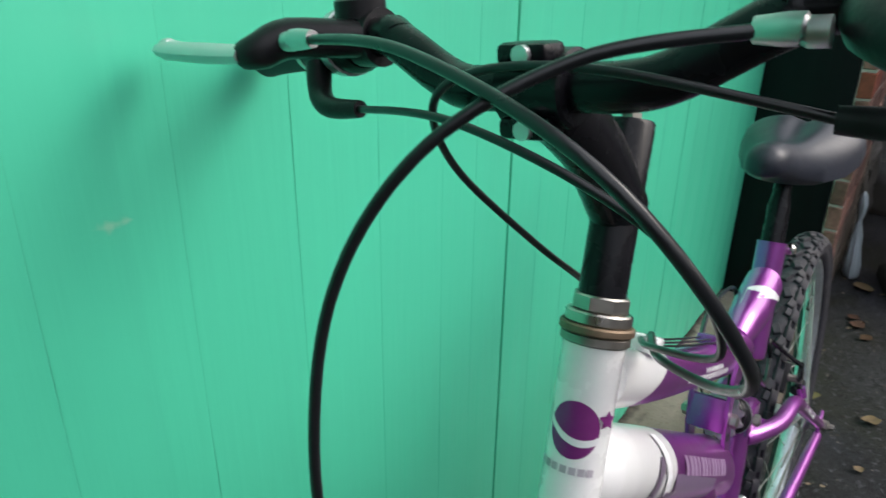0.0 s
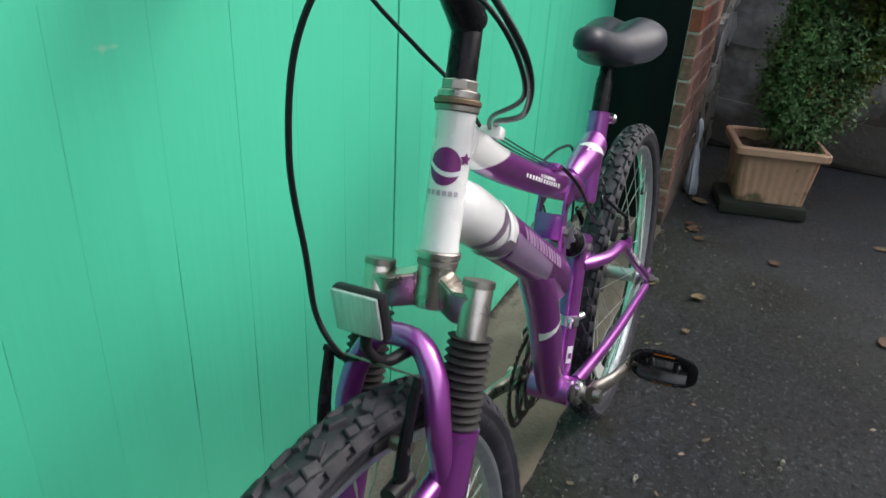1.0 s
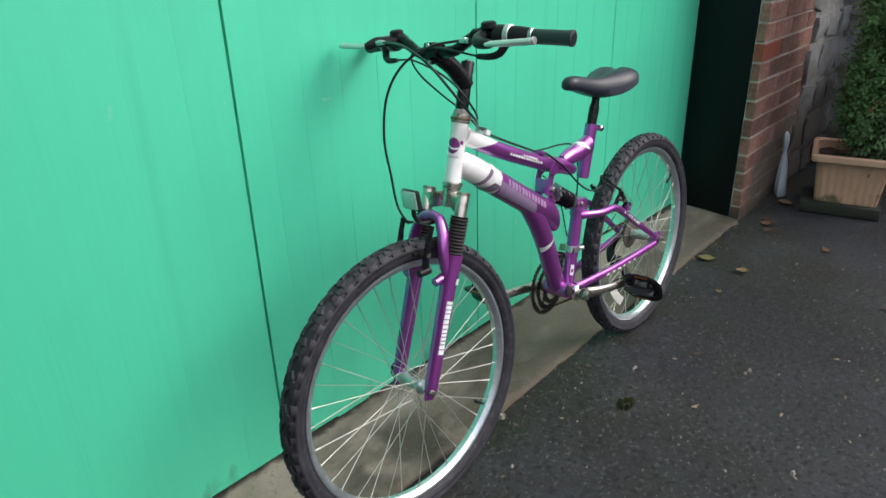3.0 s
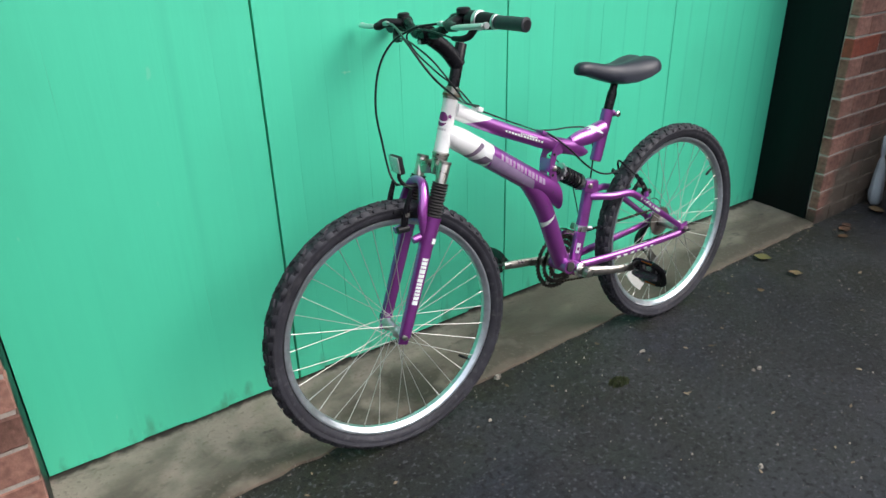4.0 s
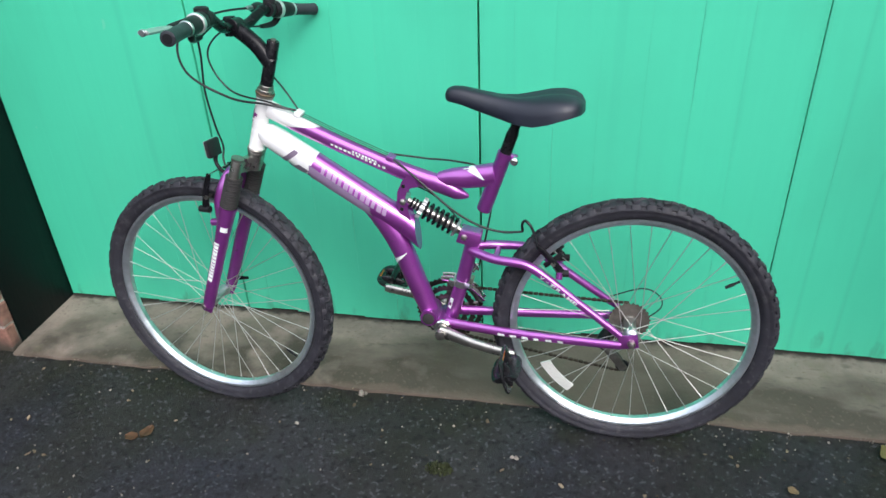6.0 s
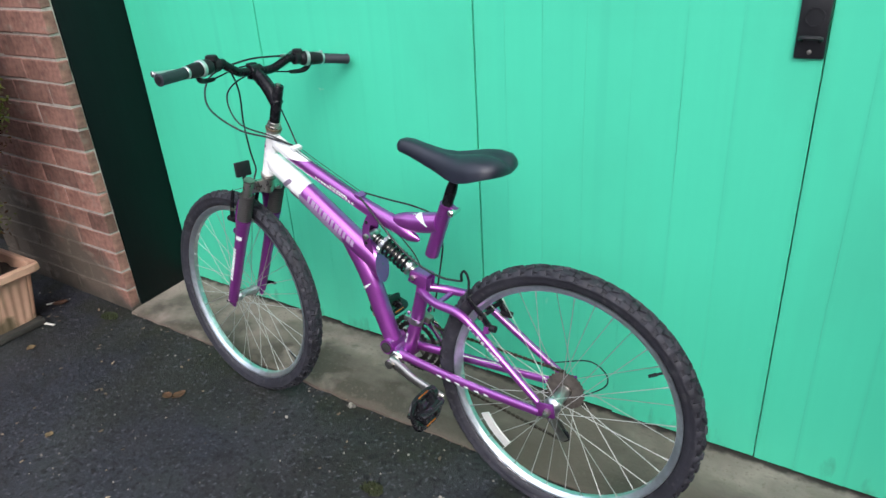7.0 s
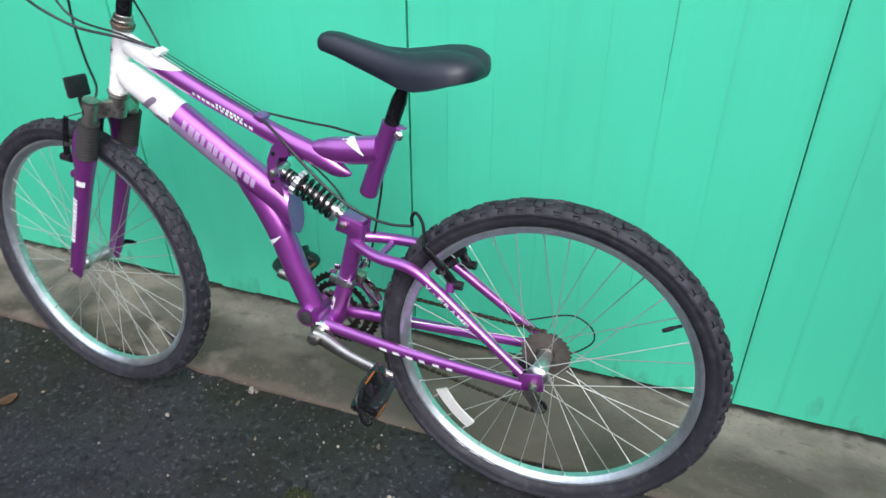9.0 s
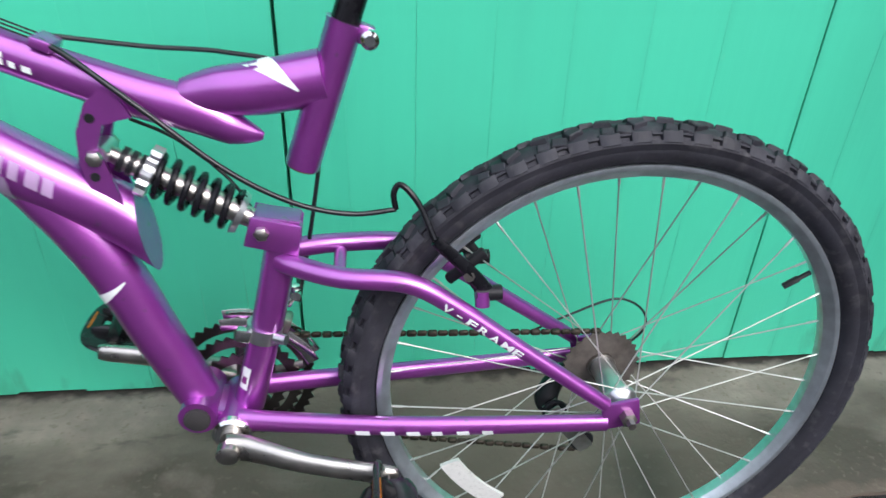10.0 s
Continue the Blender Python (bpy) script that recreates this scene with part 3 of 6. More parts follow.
def door_handle(x, w):
    """A flush black pull handle with a raised rim and a cup."""
    root = tagged(new("door_handle"), "black metal flush pull handle on the green door", "handle", "handles of the door leaves")
    root.location = (x, 0.0, 1.107)
    bm = block((0, -0.005, 0), (w, 0.010, 0.138), bevel=0.004)
    part("plate", bm, M["handle_black"], root)
    part("pull", tube([(-w * 0.3, -0.010, -0.035), (-w * 0.3, -0.022, -0.028), (w * 0.3, -0.022, -0.028), (w * 0.3, -0.010, -0.035)], 0.004, 8, 4), M["handle_black"], root)
    for z in (0.056, -0.056):
        part("screw", lathe([(0.0045, -0.010), (0.0045, -0.0118), (0.002, -0.0126)], (0, 0, z), 10), M["steel"], root)
    part("cup_rim", lathe([(0.018, -0.0095), (0.018, -0.0115), (0.015, -0.0115), (0.015, -0.0098)], (0, 0, 0.008), 20), M["handle_black"], root)


door_handle(1.835, 0.054)
door_handle(2.560, 0.054)


def jamb(x, name):
    bm = block((x, (JAMB_Y + 0.08) / 2, 1.08), (0.07, 0.08 - JAMB_Y, 2.16), bevel=0.004)
    return tagged(link(name, bm, M["black_paint"]), "black painted timber door jamb", "jamb", kind="structure")


jamb(X0 - 0.0345, "trim_left_jamb")
jamb(X1 + 0.0345, "trim_right_jamb")
bm = block(((X0 + X1) / 2, -0.08, 2.21), (X1 - X0 + 0.14, 0.33, 0.10), bevel=0.004)
tagged(link("trim_lintel", bm, M["black_paint"]), "black painted timber lintel over the door", "lintel", kind="structure")


# ---- bicycle ----
LEAN = 3.8
bike = tagged(new("bicycle"), "purple and white full-suspension mountain bike leaning on the green door", "bicycle")
bike.matrix_world = pose(0.006, -0.3655, -0.006, -LEAN, 0, 0) @ Matrix.Diagonal((0.992, 0.992, 0.992, 1))
AX_LOW, AX_DIR = Vector((0.597, 0, 0.742)), Vector((0.302, 0, 0.953)).normalized()
STEER = Matrix.Translation(AX_LOW) @ Matrix.Rotation(radians(-5.0), 4, AX_DIR) @ Matrix.Translation(-AX_LOW)
FA, RA, BB = Vector((0.421, 0, 0.327)), Vector((1.484, 0, 0.328)), Vector((1.038, 0, 0.309))
RAD = 0.330


def steered(bm):
    bm.transform(STEER)
    return bm


def on_axis(z):
    """A point of the steering axis at height z."""
    return AX_LOW + AX_DIR * ((z - AX_LOW.z) / AX_DIR.z)


def tyre(c):
    """The tyre's carcass, a little wider than high."""
    rc, rm = RAD - 0.0272, 0.0212
    prof = [(rc + rm * math.cos(a), 0.0236 * math.sin(a)) for a in np.linspace(radians(-152), radians(152), 15)]
    return lathe(prof, c, 96, "Y", closed=True)


def tread(c):
    """Rows of rubber knobs over the crown and shoulders."""
    rc, rm = RAD - 0.0272, 0.0212
    verts, faces = [], []

    def knob(ang, phi, ln, wd, ht, twist):
        er = Vector((math.cos(ang), 0, math.sin(ang)))
        et = Vector((-math.sin(ang), 0, math.cos(ang)))
        ey = Vector((0, 1, 0))
        nrm = er * math.cos(phi) + ey * math.sin(phi)
        tan = ey * math.cos(phi) - er * math.sin(phi)
        a = et * math.cos(twist) + tan * math.sin(twist)
        b = tan * math.cos(twist) - et * math.sin(twist)
        base = c + er * rc + nrm * (rm - 0.001) + ey * 0.0024 * math.sin(phi)
        n0 = len(verts)
        ring = ((-1, -1), (1, -1), (1, 1), (-1, 1))
        verts.extend(base + a * p * ln * 0.5 + b * q * wd * 0.5 for p, q in ring)
        verts.extend(base + nrm * ht * 0.82 + a * p * ln * 0.46 + b * q * wd * 0.46 for p, q in ring)
        verts.extend(base + nrm * ht + a * p * ln * 0.38 + b * q * wd * 0.38 for p, q in ring)
        for k in (0, 4):
            faces.extend((n0 + k + i, n0 + k + (i + 1) % 4, n0 + k + 4 + (i + 1) % 4, n0 + k + 4 + i) for i in range(4))
        faces.append((n0 + 8, n0 + 9, n0 + 10, n0 + 11))

    n = 62
    for i in range(n):
        a = 2 * math.pi * i / n
        sg = 1 if i % 2 else -1
        knob(a, radians(9) * sg, 0.0180, 0.0120, 0.0056, radians(24) * sg)
        knob(a + math.pi / n, radians(31) * sg, 0.0165, 0.0110, 0.0056, radians(-16) * sg)
        knob(a, radians(30) * -sg, 0.0140, 0.0095, 0.0050, radians(12) * sg)
        for e in (-1, 1):
            knob(a + (math.pi / n if e > 0 else 0), radians(55) * e, 0.0225, 0.0145, 0.0054, 0)
    bm = bmesh.new()
    vs = [bm.verts.new(v) for v in verts]
    for f in faces:
        bm.faces.new([vs[i] for i in f])
    # low ribs that tie the shoulder knobs together
    for e in (-1, 1):
        for band in (((-0.001, 41), (0.0034, 43), (0.0034, 49), (-0.001, 51)), ((-0.001, 61), (0.0044, 63), (0.0040, 72), (-0.0005, 92))):
            rib = [(rc + (rm + q) * math.cos(radians(p)), e * (rm + q + 0.0024) * math.sin(radians(p))) for q, p in band]
            lathe(rib, c, 96, "Y", bm, closed=True)
    return bm


def rim(c):
    prof = [(0.2845, -0.012), (0.2840, -0.0150), (0.2790, -0.0150), (0.2775, -0.0142), (0.2682, -0.0065), (0.2674, 0.0), (0.2682, 0.0065), (0.2775, 0.0142), (0.2790, 0.0150), (0.2840, 0.0150), (0.2845, 0.012), (0.2780, 0.0)]
    return lathe(prof, c, 96, "Y", closed=True)


def wheel(name, c, half, turn, valve, hub_r, label):
    """Hub as the part; tyre, rim, spokes, nipples and valve under it."""
    fl = half - 0.020
    hub = lathe([(0.006, -half), (0.011, -half + 0.004), (0.011, -fl - 0.008), (hub_r * 1.25, -fl - 0.003), (hub_r * 1.4, -fl), (hub_r * 1.4, -fl + 0.0035), (hub_r, -fl + 0.010),
                 (hub_r, fl - 0.010), (hub_r * 1.4, fl - 0.0035), (hub_r * 1.4, fl), (hub_r * 1.25, fl + 0.003), (0.011, fl + 0.008), (0.011, half - 0.004), (0.006, half)], c, 24)
    hub.transform(turn)
    w = part(name, hub, M["alloy"], bike, label)
    t, r = tyre(c), rim(c)
    k = tread(c)
    t.transform(turn)
    k.transform(turn)
    r.transform(turn)
    part("tyre", t, M["rubber"], w, "knobbly black tyre with grey dust")
    tagged(part("tread", k, M["rubber"], w, sharp=30), "worn black rubber tread knobs", kind="stuff")
    part("rim", r, M["rim"], w, "silver alloy rim")
    for i in range(36):
        side = 1 if i % 2 else -1
        pair = i // 2
        lead = 1 if pair % 2 else -1
        a_rim = 2 * math.pi * (i + 0.5) / 36
        a_hub = a_rim + lead * radians(62)
        p = c + Vector((0.0195 * math.cos(a_hub), side * fl, 0.0195 * math.sin(a_hub)))
        q = c + Vector((0.269 * math.cos(a_rim), side * 0.003, 0.269 * math.sin(a_rim)))
        bm = tube([p, p.lerp(q, 0.94), p.lerp(q, 0.945), q], [0.0009, 0.0009, 0.0015, 0.0015], 6)
        bm.transform(turn)
        part("spoke", bm, M["spoke"], w)
    d = Vector((math.cos(valve), 0, math.sin(valve)))
    bm = tube([c + d * 0.266, c + d * 0.252, c + d * 0.250, c + d * 0.232], [0.003, 0.003, 0.0042, 0.0038], 8)
    bm.transform(turn)
    part("valve_cap", bm, M["plastic"], w)
    return w


front = wheel("front_wheel", FA, 0.050, STEER, radians(-38), 0.0115, "front wheel with silver hub and spokes")
rear = wheel("rear_wheel", RA, 0.064, Matrix.Identity(4), radians(32), 0.015, "rear wheel with silver hub and spokes")

# strip reflector clipped into the rear spokes
bm = bmesh.new()
rows = []
for i in range(13):
    a = radians(210 + 25 * i / 12)
    rows.append([bm.verts.new(RA + Vector((r * math.cos(a), y, r * math.sin(a)))) for r, y in ((0.212, -0.016), (0.238, -0.012), (0.238, -0.007), (0.212, -0.011))])
for a, b in zip(rows, rows[1:]):
    for k in range(4):
        bm.faces.new((a[k], a[(k + 1) % 4], b[(k + 1) % 4], b[k]))
bm.faces.new(rows[0])
bm.faces.new(rows[-1])
part("wheel_reflector", bm, M["reflector_white"], rear, "white arc reflector clipped between spokes")
# a printed sticker on the rim wall
for k in range(3):
    bm = bmesh.new()
    vs = []
    for a in np.linspace(radians(236 + k * 7), radians(241 + k * 7), 4):
        vs.append([bm.verts.new(RA + Vector((r * math.cos(a), -0.0154, r * math.sin(a)))) for r in (0.2794, 0.2832)])
    for a, b in zip(vs, vs[1:]):
        bm.faces.new((a[0], a[1], b[1], b[0]))
    part("rim_sticker", bm, M["decal_white"], rear)

# --- fork: steerer crown, stanchions, rubber boots, lower legs with the arch ---
crown = tube([on_axis(0.742), on_axis(0.722), on_axis(0.690)], [0.0190, 0.0180, 0.0170], 20)
fork = part("fork", steered(crown), M["chrome"], bike, "chrome and purple suspension fork")
LEG_T, LEG_B = Vector((0.574, 0, 0.722)), Vector((0.427, 0, 0.331))


def leg(y, f):
    p = LEG_T.lerp(LEG_B, f)
    return Vector((p.x, y, p.z))


for sg in (-1, 1):
    y = 0.053 * sg
    cx = on_axis(0.708)
    # pressed crown arm from the steerer to the stanchion
    arm = bmesh.new()
    sec = []
    for p, h, t in ((Vector((cx.x, 0.012 * sg, cx.z)), 0.034, 0.013), (Vector((cx.x - 0.016, 0.034 * sg, cx.z - 0.001)), 0.032, 0.012), (leg(y, 0.035), 0.030, 0.010)):
        sec.append([arm.verts.new(p + Vector((dx * t, 0, dz * h / 2))) for dx, dz in ((-1, -1), (1, -1), (1, 1), (-1, 1))])
    for a, b in zip(sec, sec[1:]):
        for k in range(4):
            arm.faces.new((a[k], a[(k + 1) % 4], b[(k + 1) % 4], b[k]))
    arm.faces.new(sec[0])
    arm.faces.new(sec[-1])
    bmesh.ops.bevel(arm, geom=arm.edges[:], offset=0.002, segments=2, affect="EDGES")
    part("crown_arm", steered(arm), M["chrome"], fork)
    part("stanchion", steered(tube([leg(y, -0.012), leg(y, 0.0), leg(y, 0.30)], [0.0115, 0.0135, 0.0135], 20)), M["chrome"], fork)
    part("stanchion_cap", steered(tube([leg(y, -0.022), leg(y, -0.008)], [0.0148, 0.0150], 20)), M["steel"], fork)
    pts, rr = [], []
    for i in range(25):
        pts.append(leg(y, 0.100 + 0.205 * i / 24))
        rr.append(0.0165 if i % 2 else 0.0208)
    part("boot", steered(tube(pts, rr, 20)), M["boot"], fork, "ribbed dark rubber boot")
    part("lower_leg", steered(tube([leg(y, 0.295), leg(y, 0.33), leg(y, 0.50), leg(y, 0.93), leg(y, 1.02), leg(y, 1.035)], [0.0215, 0.0205, 0.0175, 0.0155, 0.0145, 0.0090], 20)), M["purple"], fork, "purple fork leg")
    drop = block(tuple(leg(y * 0.98, 1.02)), (0.026, 0.008, 0.040), (0, 20, 0), 0.003)
    part("dropout", steered(drop), M["purple"], fork)
    nut = lathe([(0.0085, 0.0), (0.0085, 0.009 * sg), (0.005, 0.011 * sg), (0.005, 0.016 * sg)], FA + Vector((0, 0.056 * sg, 0)), 6)
    part("axle_nut", steered(nut), M["steel"], fork)
# arch between the legs, in front of the tyre
fw = Vector((-0.031, 0, 0.0))
half = [leg(-0.053, 0.43) + fw * 0.15, leg(-0.0525, 0.35) + fw * 0.55, leg(-0.049, 0.26) + fw * 0.92, leg(-0.040, 0.165) + fw * 1.0, leg(-0.019, 0.100) + fw]
arch = tube(half + [Vector((p.x, -p.y, p.z)) for p in half[::-1]], [0.0085, 0.0115, 0.0122, 0.0122, 0.0118, 0.0118, 0.0122, 0.0122, 0.0115, 0.0085], 14, 5, (0.9, 1.1))
part("arch", steered(arch), M["purple"], fork, "purple arch brace over the tyre")
for sg in (-1, 1):
    p = leg(0.047 * sg, 0.40)
    part("brake_boss", steered(tube([p, p + Vector((-0.040, 0, -0.006))], [0.011, 0.009], 12)), M["purple"], fork)
# white bars of lettering down the outer face of the fork leg
s = 0.33
rb = random.Random(4)
while s < 0.71:
    ln = rb.choice((0.022, 0.030, 0.036))
    part("letter_bar", steered(patch([leg(-0.053, 0.30), leg(-0.053, 1.0)], [0.0208, 0.0160, 0.0150], s, s + ln, 166, 214, 0.0009, n=3)), M["decal_white"], fork)
    s += ln + 0.007
part("leg_sticker", steered(patch([leg(-0.053, 0.30), leg(-0.053, 1.0)], [0.0208, 0.0178, 0.0150], 0.160, 0.205, 128, 178, 0.0009, n=4)), M["decal_white"], fork)

# quick-release lever on the far side of the front hub
part("axle_lever", steered(tube([FA + Vector((0, 0.066, 0)), FA + Vector((0.012, 0.076, 0.012)), FA + Vector((0.045, 0.078, 0.016))], [0.007, 0.006, 0.004], 8, 4)), M["black"], front)


# --- v-brakes ---
def brake(name, pivots, tops, cross, turn, fwd):
    """Two arms with blocks, a bent pipe and the pull wire."""
    own = None
    for p, t in zip(pivots, tops):
        bm = tube([p, p.lerp(t, 0.5) + Vector((fwd * 0.004, 0, 0)), t], [0.0085, 0.0065, 0.005], 10, 3, (0.7, 1.2))
        bm.transform(turn)
        if own is None:
            own = part(name, bm, M["black"], bike, "black linear-pull rim brake")
        else:
            part("brake_arm", bm, M["black"], own)
        mid = p.lerp(t, 0.36)
        sg = 1 if p.y > 0 else -1
        axis = (t - p).normalized()
        tan = axis.cross(Vector((0, 1, 0))).normalized()
        pad = block((0, 0, 0), (0.052, 0.011, 0.011), bevel=0.003)
        ang = math.degrees(math.atan2(-tan.z, tan.x))
        pad.transform(pose(mid.x, 0.0225 * sg, mid.z, 0, ang, 0))
        pad.transform(turn)
        part("brake_block", pad, M["plastic"], own)
        bolt = lathe([(0.006, 0.0), (0.006, 0.02 * sg)], (mid.x, 0.027 * sg, mid.z), 8)
        bolt.transform(turn)
        part("brake_bolt", bolt, M["steel"], own)
        cap = tube([p - Vector((fwd * 0.012, 0, 0)), p + Vector((fwd * 0.016, 0, 0))], [0.009, 0.0085], 10)
        cap.transform(turn)
        part("pivot_cap", cap, M["plastic"], own)
    bm = tube(cross, 0.0032, 8, 6)
    bm.transform(turn)
    part("brake_pipe", bm, M["black"], own)
    bm = tube([tops[0], tops[1]], 0.0011, 6)
    bm.transform(turn)
    part("pull_wire", bm, M["steel"], own)
    return own


fp = [Vector((0.458, -0.040, 0.590)), Vector((0.458, 0.040, 0.590))]
ft = [Vector((0.486, -0.046, 0.682)), Vector((0.486, 0.046, 0.682))]
brake("front_brake", fp, ft, [ft[1] + Vector((0, 0.006, 0)), ft[1] + Vector((0.001, -0.004, -0.002)), ft[1] + Vector((0.001, -0.014, -0.005)), ft[1] + Vector((0.002, -0.030, -0.002))], STEER, -1)
rp = [Vector((1.318, -0.040, 0.482)), Vector((1.318, 0.040, 0.482))]
rt = [Vector((1.262, -0.046, 0.548)), Vector((1.262, 0.046, 0.548))]
brake("rear_brake", rp, rt, [rt[0], rt[0] + Vector((-0.014, 0.030, 0.027)), rt[0] + Vector((-0.031, 0.040, 0.044)), rt[0] + Vector((-0.039, 0.038, 0.036)), rt[0] + Vector((-0.037, 0.036, 0.019))], Matrix.Identity(4), 1)

# --- main frame ---
HT = [on_axis(0.742), on_axis(0.863)]
head = part("head_tube", tube([HT[0], HT[0].lerp(HT[1], 0.06), HT[0].lerp(HT[1], 0.94), HT[1]], [0.0190, 0.0180, 0.0180, 0.0190], 28), M["white"], bike, "white head tube with a purple crest")
for z, h, r, mt in ((0.862, 0.006, 0.0205, "steel"), (0.868, 0.005, 0.0220, "rusty"), (0.873, 0.007, 0.0195, "chrome"), (0.880, 0.009, 0.0172, "chrome"), (0.735, 0.006, 0.0215, "chrome"), (0.728, 0.006, 0.0195, "steel")):
    n = 6 if z == 0.880 else 24
    part("headset_ring", tube([on_axis(z), on_axis(z + 0.001), on_axis(z + h - 0.001), on_axis(z + h)], [r - 0.001, r, r, r - 0.001], n if n == 24 else 8), M[mt], head)
TT = [Vector((0.6430, 0, 0.834)), Vector((0.7480, 0, 0.781)), Vector((0.8880, 0, 0.722)), Vector((0.9860, 0, 0.685)), Vector((1.0350, 0, 0.670)), Vector((1.0730, 0, 0.651)), Vector((1.1000, 0, 0.643))]
TT_R = [0.0205, 0.0190, 0.0188, 0.0215, 0.0220, 0.0165, 0.0035]
top = part("top_tube", tube(TT, TT_R, 22, 5, (0.86, 1.0)), M["purple_top"], bike, "top tube in purple with a white front end")
GS = [Vector((1.0320, 0, 0.682)), Vector((1.0640, 0, 0.687)), Vector((1.1040, 0, 0.690)), Vector((1.1600, 0, 0.700))]
GS_R = [0.0165, 0.0225, 0.0258, 0.0262]
part("top_tube_gusset", tube(GS, GS_R, 20, 5, (0.85, 1.0)), M["purple"], top)
ST = [Vector((1.1339, 0, 0.612)), Vector((1.1820, 0, 0.750))]
seat_tube = part("seat_tube", tube([ST[0], ST[0].lerp(ST[1], 0.03), ST[0].lerp(ST[1], 0.97), ST[1]], [0.0165, 0.0172, 0.0172, 0.0180], 22), M["purple"], bike, "purple seat tube stub with seat post clamp")
part("seat_tube_plug", tube([ST[0] + (ST[0] - ST[1]) * 0.015, ST[0] + (ST[1] - ST[0]) * 0.05], 0.0145, 18), M["rusty"], seat_tube)
dirn = (ST[1] - ST[0]).normalized()
part("clamp_bolt", tube([ST[1] + Vector((0.021, -0.024, -0.014)), ST[1] + Vector((0.021, -0.021, -0.014)), ST[1] + Vector((0.021, -0.011, -0.014)), ST[1] + Vector((0.021, 0.016, -0.014))], [0.0050, 0.0085, 0.0088, 0.006], 14), M["polished"], seat_tube, "polished clamp bolt")
part("clamp_ear", block(tuple(ST[1] + Vector((0.017, 0, -0.012))), (0.016, 0.018, 0.018), (0, 20, 0), 0.003), M["purple"], seat_tube)
DT = [Vector((0.612, 0, 0.787)), Vector((0.630, 0, 0.7755)), Vector((0.652, 0, 0.7615)), Vector((0.690, 0, 0.737)), Vector((0.804, 0, 0.662)), Vector((0.893, 0, 0.604)), Vector((0.953, 0, 0.567)), Vector((1.030, 0, 0.498))]
DT_R = [0.0165, 0.0265, 0.0295, 0.0300, 0.0308, 0.0310, 0.0300, 0.0280]
DT_P = [0.0300, 0.0303, 0.0307, 0.0310, 0.0312, 0.0305, 0.0282]
down_bm = tube(DT, DT_R, 26, 6, (0.92, 1.0))
# the tube's end is cut off steeply and closed with a flat plate
cut = bmesh.ops.bisect_plane(down_bm, geom=down_bm.verts[:] + down_bm.edges[:] + down_bm.faces[:], plane_co=(0.973, 0, 0.588), plane_no=(0.993, 0, 0.114), clear_outer=True)
bmesh.ops.edgeloop_fill(down_bm, edges=[e for e in cut["geom_cut"] if isinstance(e, bmesh.types.BMEdge)])
down = part("down_tube", down_bm, M["purple_down"], bike, "thick down tube, white in front, purple behind")
LT = [Vector((0.8420, 0, 0.628)), Vector((0.8920, 0, 0.580)), Vector((0.9370, 0, 0.500)), Vector((0.9690, 0, 0.412)), Vector((0.9985, 0, 0.336))]
LT_R = [0.0160, 0.0265, 0.0270, 0.0260, 0.0245]
lower = part("lower_tube", tube(LT, LT_R, 24, 6, (0.92, 1.0)), M["purple"], bike, "purple lower frame tube")
part("pivot_lug", tube([Vector((1.0010, -0.034, 0.328)), Vector((1.0010, 0.034, 0.328))], 0.021, 20), M["purple"], lower)
for sg in (-1, 1):
    part("pivot_bolt", lathe([(0.0145, 0.0), (0.0145, 0.004 * sg), (0.010, 0.006 * sg)], (1.0010, 0.0345 * sg, 0.328), 18), M["boot"], lower)
    # shock bracket plates between top tube and down tube
    bm = bmesh.new()
    outl = [(0.9730, 0.700), (0.9500, 0.682), (0.9375, 0.655), (0.9345, 0.625), (0.9410, 0.592), (0.9683, 0.570), (0.9605, 0.610), (0.9540, 0.640), (0.9620, 0.662), (0.9880, 0.668)]
    f = [bm.verts.new((x, 0.0165 * sg, z)) for x, z in outl]
    g = [bm.verts.new((x, 0.0205 * sg, z)) for x, z in outl]
    bm.faces.new(f)
    bm.faces.new(g)
    for k in range(len(f)):
        bm.faces.new((f[k], f[(k + 1) % len(f)], g[(k + 1) % len(f)], g[k]))
    plate = part("shock_plate", bm, M["purple"], lower, sharp=30)
    for x, z in ((0.952, 0.668), (0.946, 0.612)):
        part("plate_hole", lathe([(0.0045, 0.0205 * sg), (0.0045, 0.0212 * sg)], (x, 0, z), 12), M["plastic"], plate)
part("plate_bridge", block((0.9390, 0, 0.640), (0.006, 0.037, 0.036), (0, 12, 0), 0.001), M["purple"], lower)

# swing arm: mast, stays, bridge, dropouts
mast_p = [Vector((1.0520, 0, 0.318)), Vector((1.0863, 0, 0.440)), Vector((1.1131, 0, 0.552))]
mast = part("swing_arm", tube(mast_p, [0.0175, 0.0175, 0.0175], 20), M["purple"], bike, "purple rear swing arm")
part("bottom_bracket_shell", tube([BB + Vector((0, -0.036, 0)), BB + Vector((0, 0.036, 0))], 0.0215, 24), M["purple"], mast)
part("pivot_web", block((1.0210, 0, 0.318), (0.048, 0.050, 0.024), (0, 20, 0), 0.004), M["purple"], mast)
part("bracket_top", block((1.1060, 0, 0.5600), (0.046, 0.034, 0.005), (0, 10, 0), 0.002), M["purple"], mast)
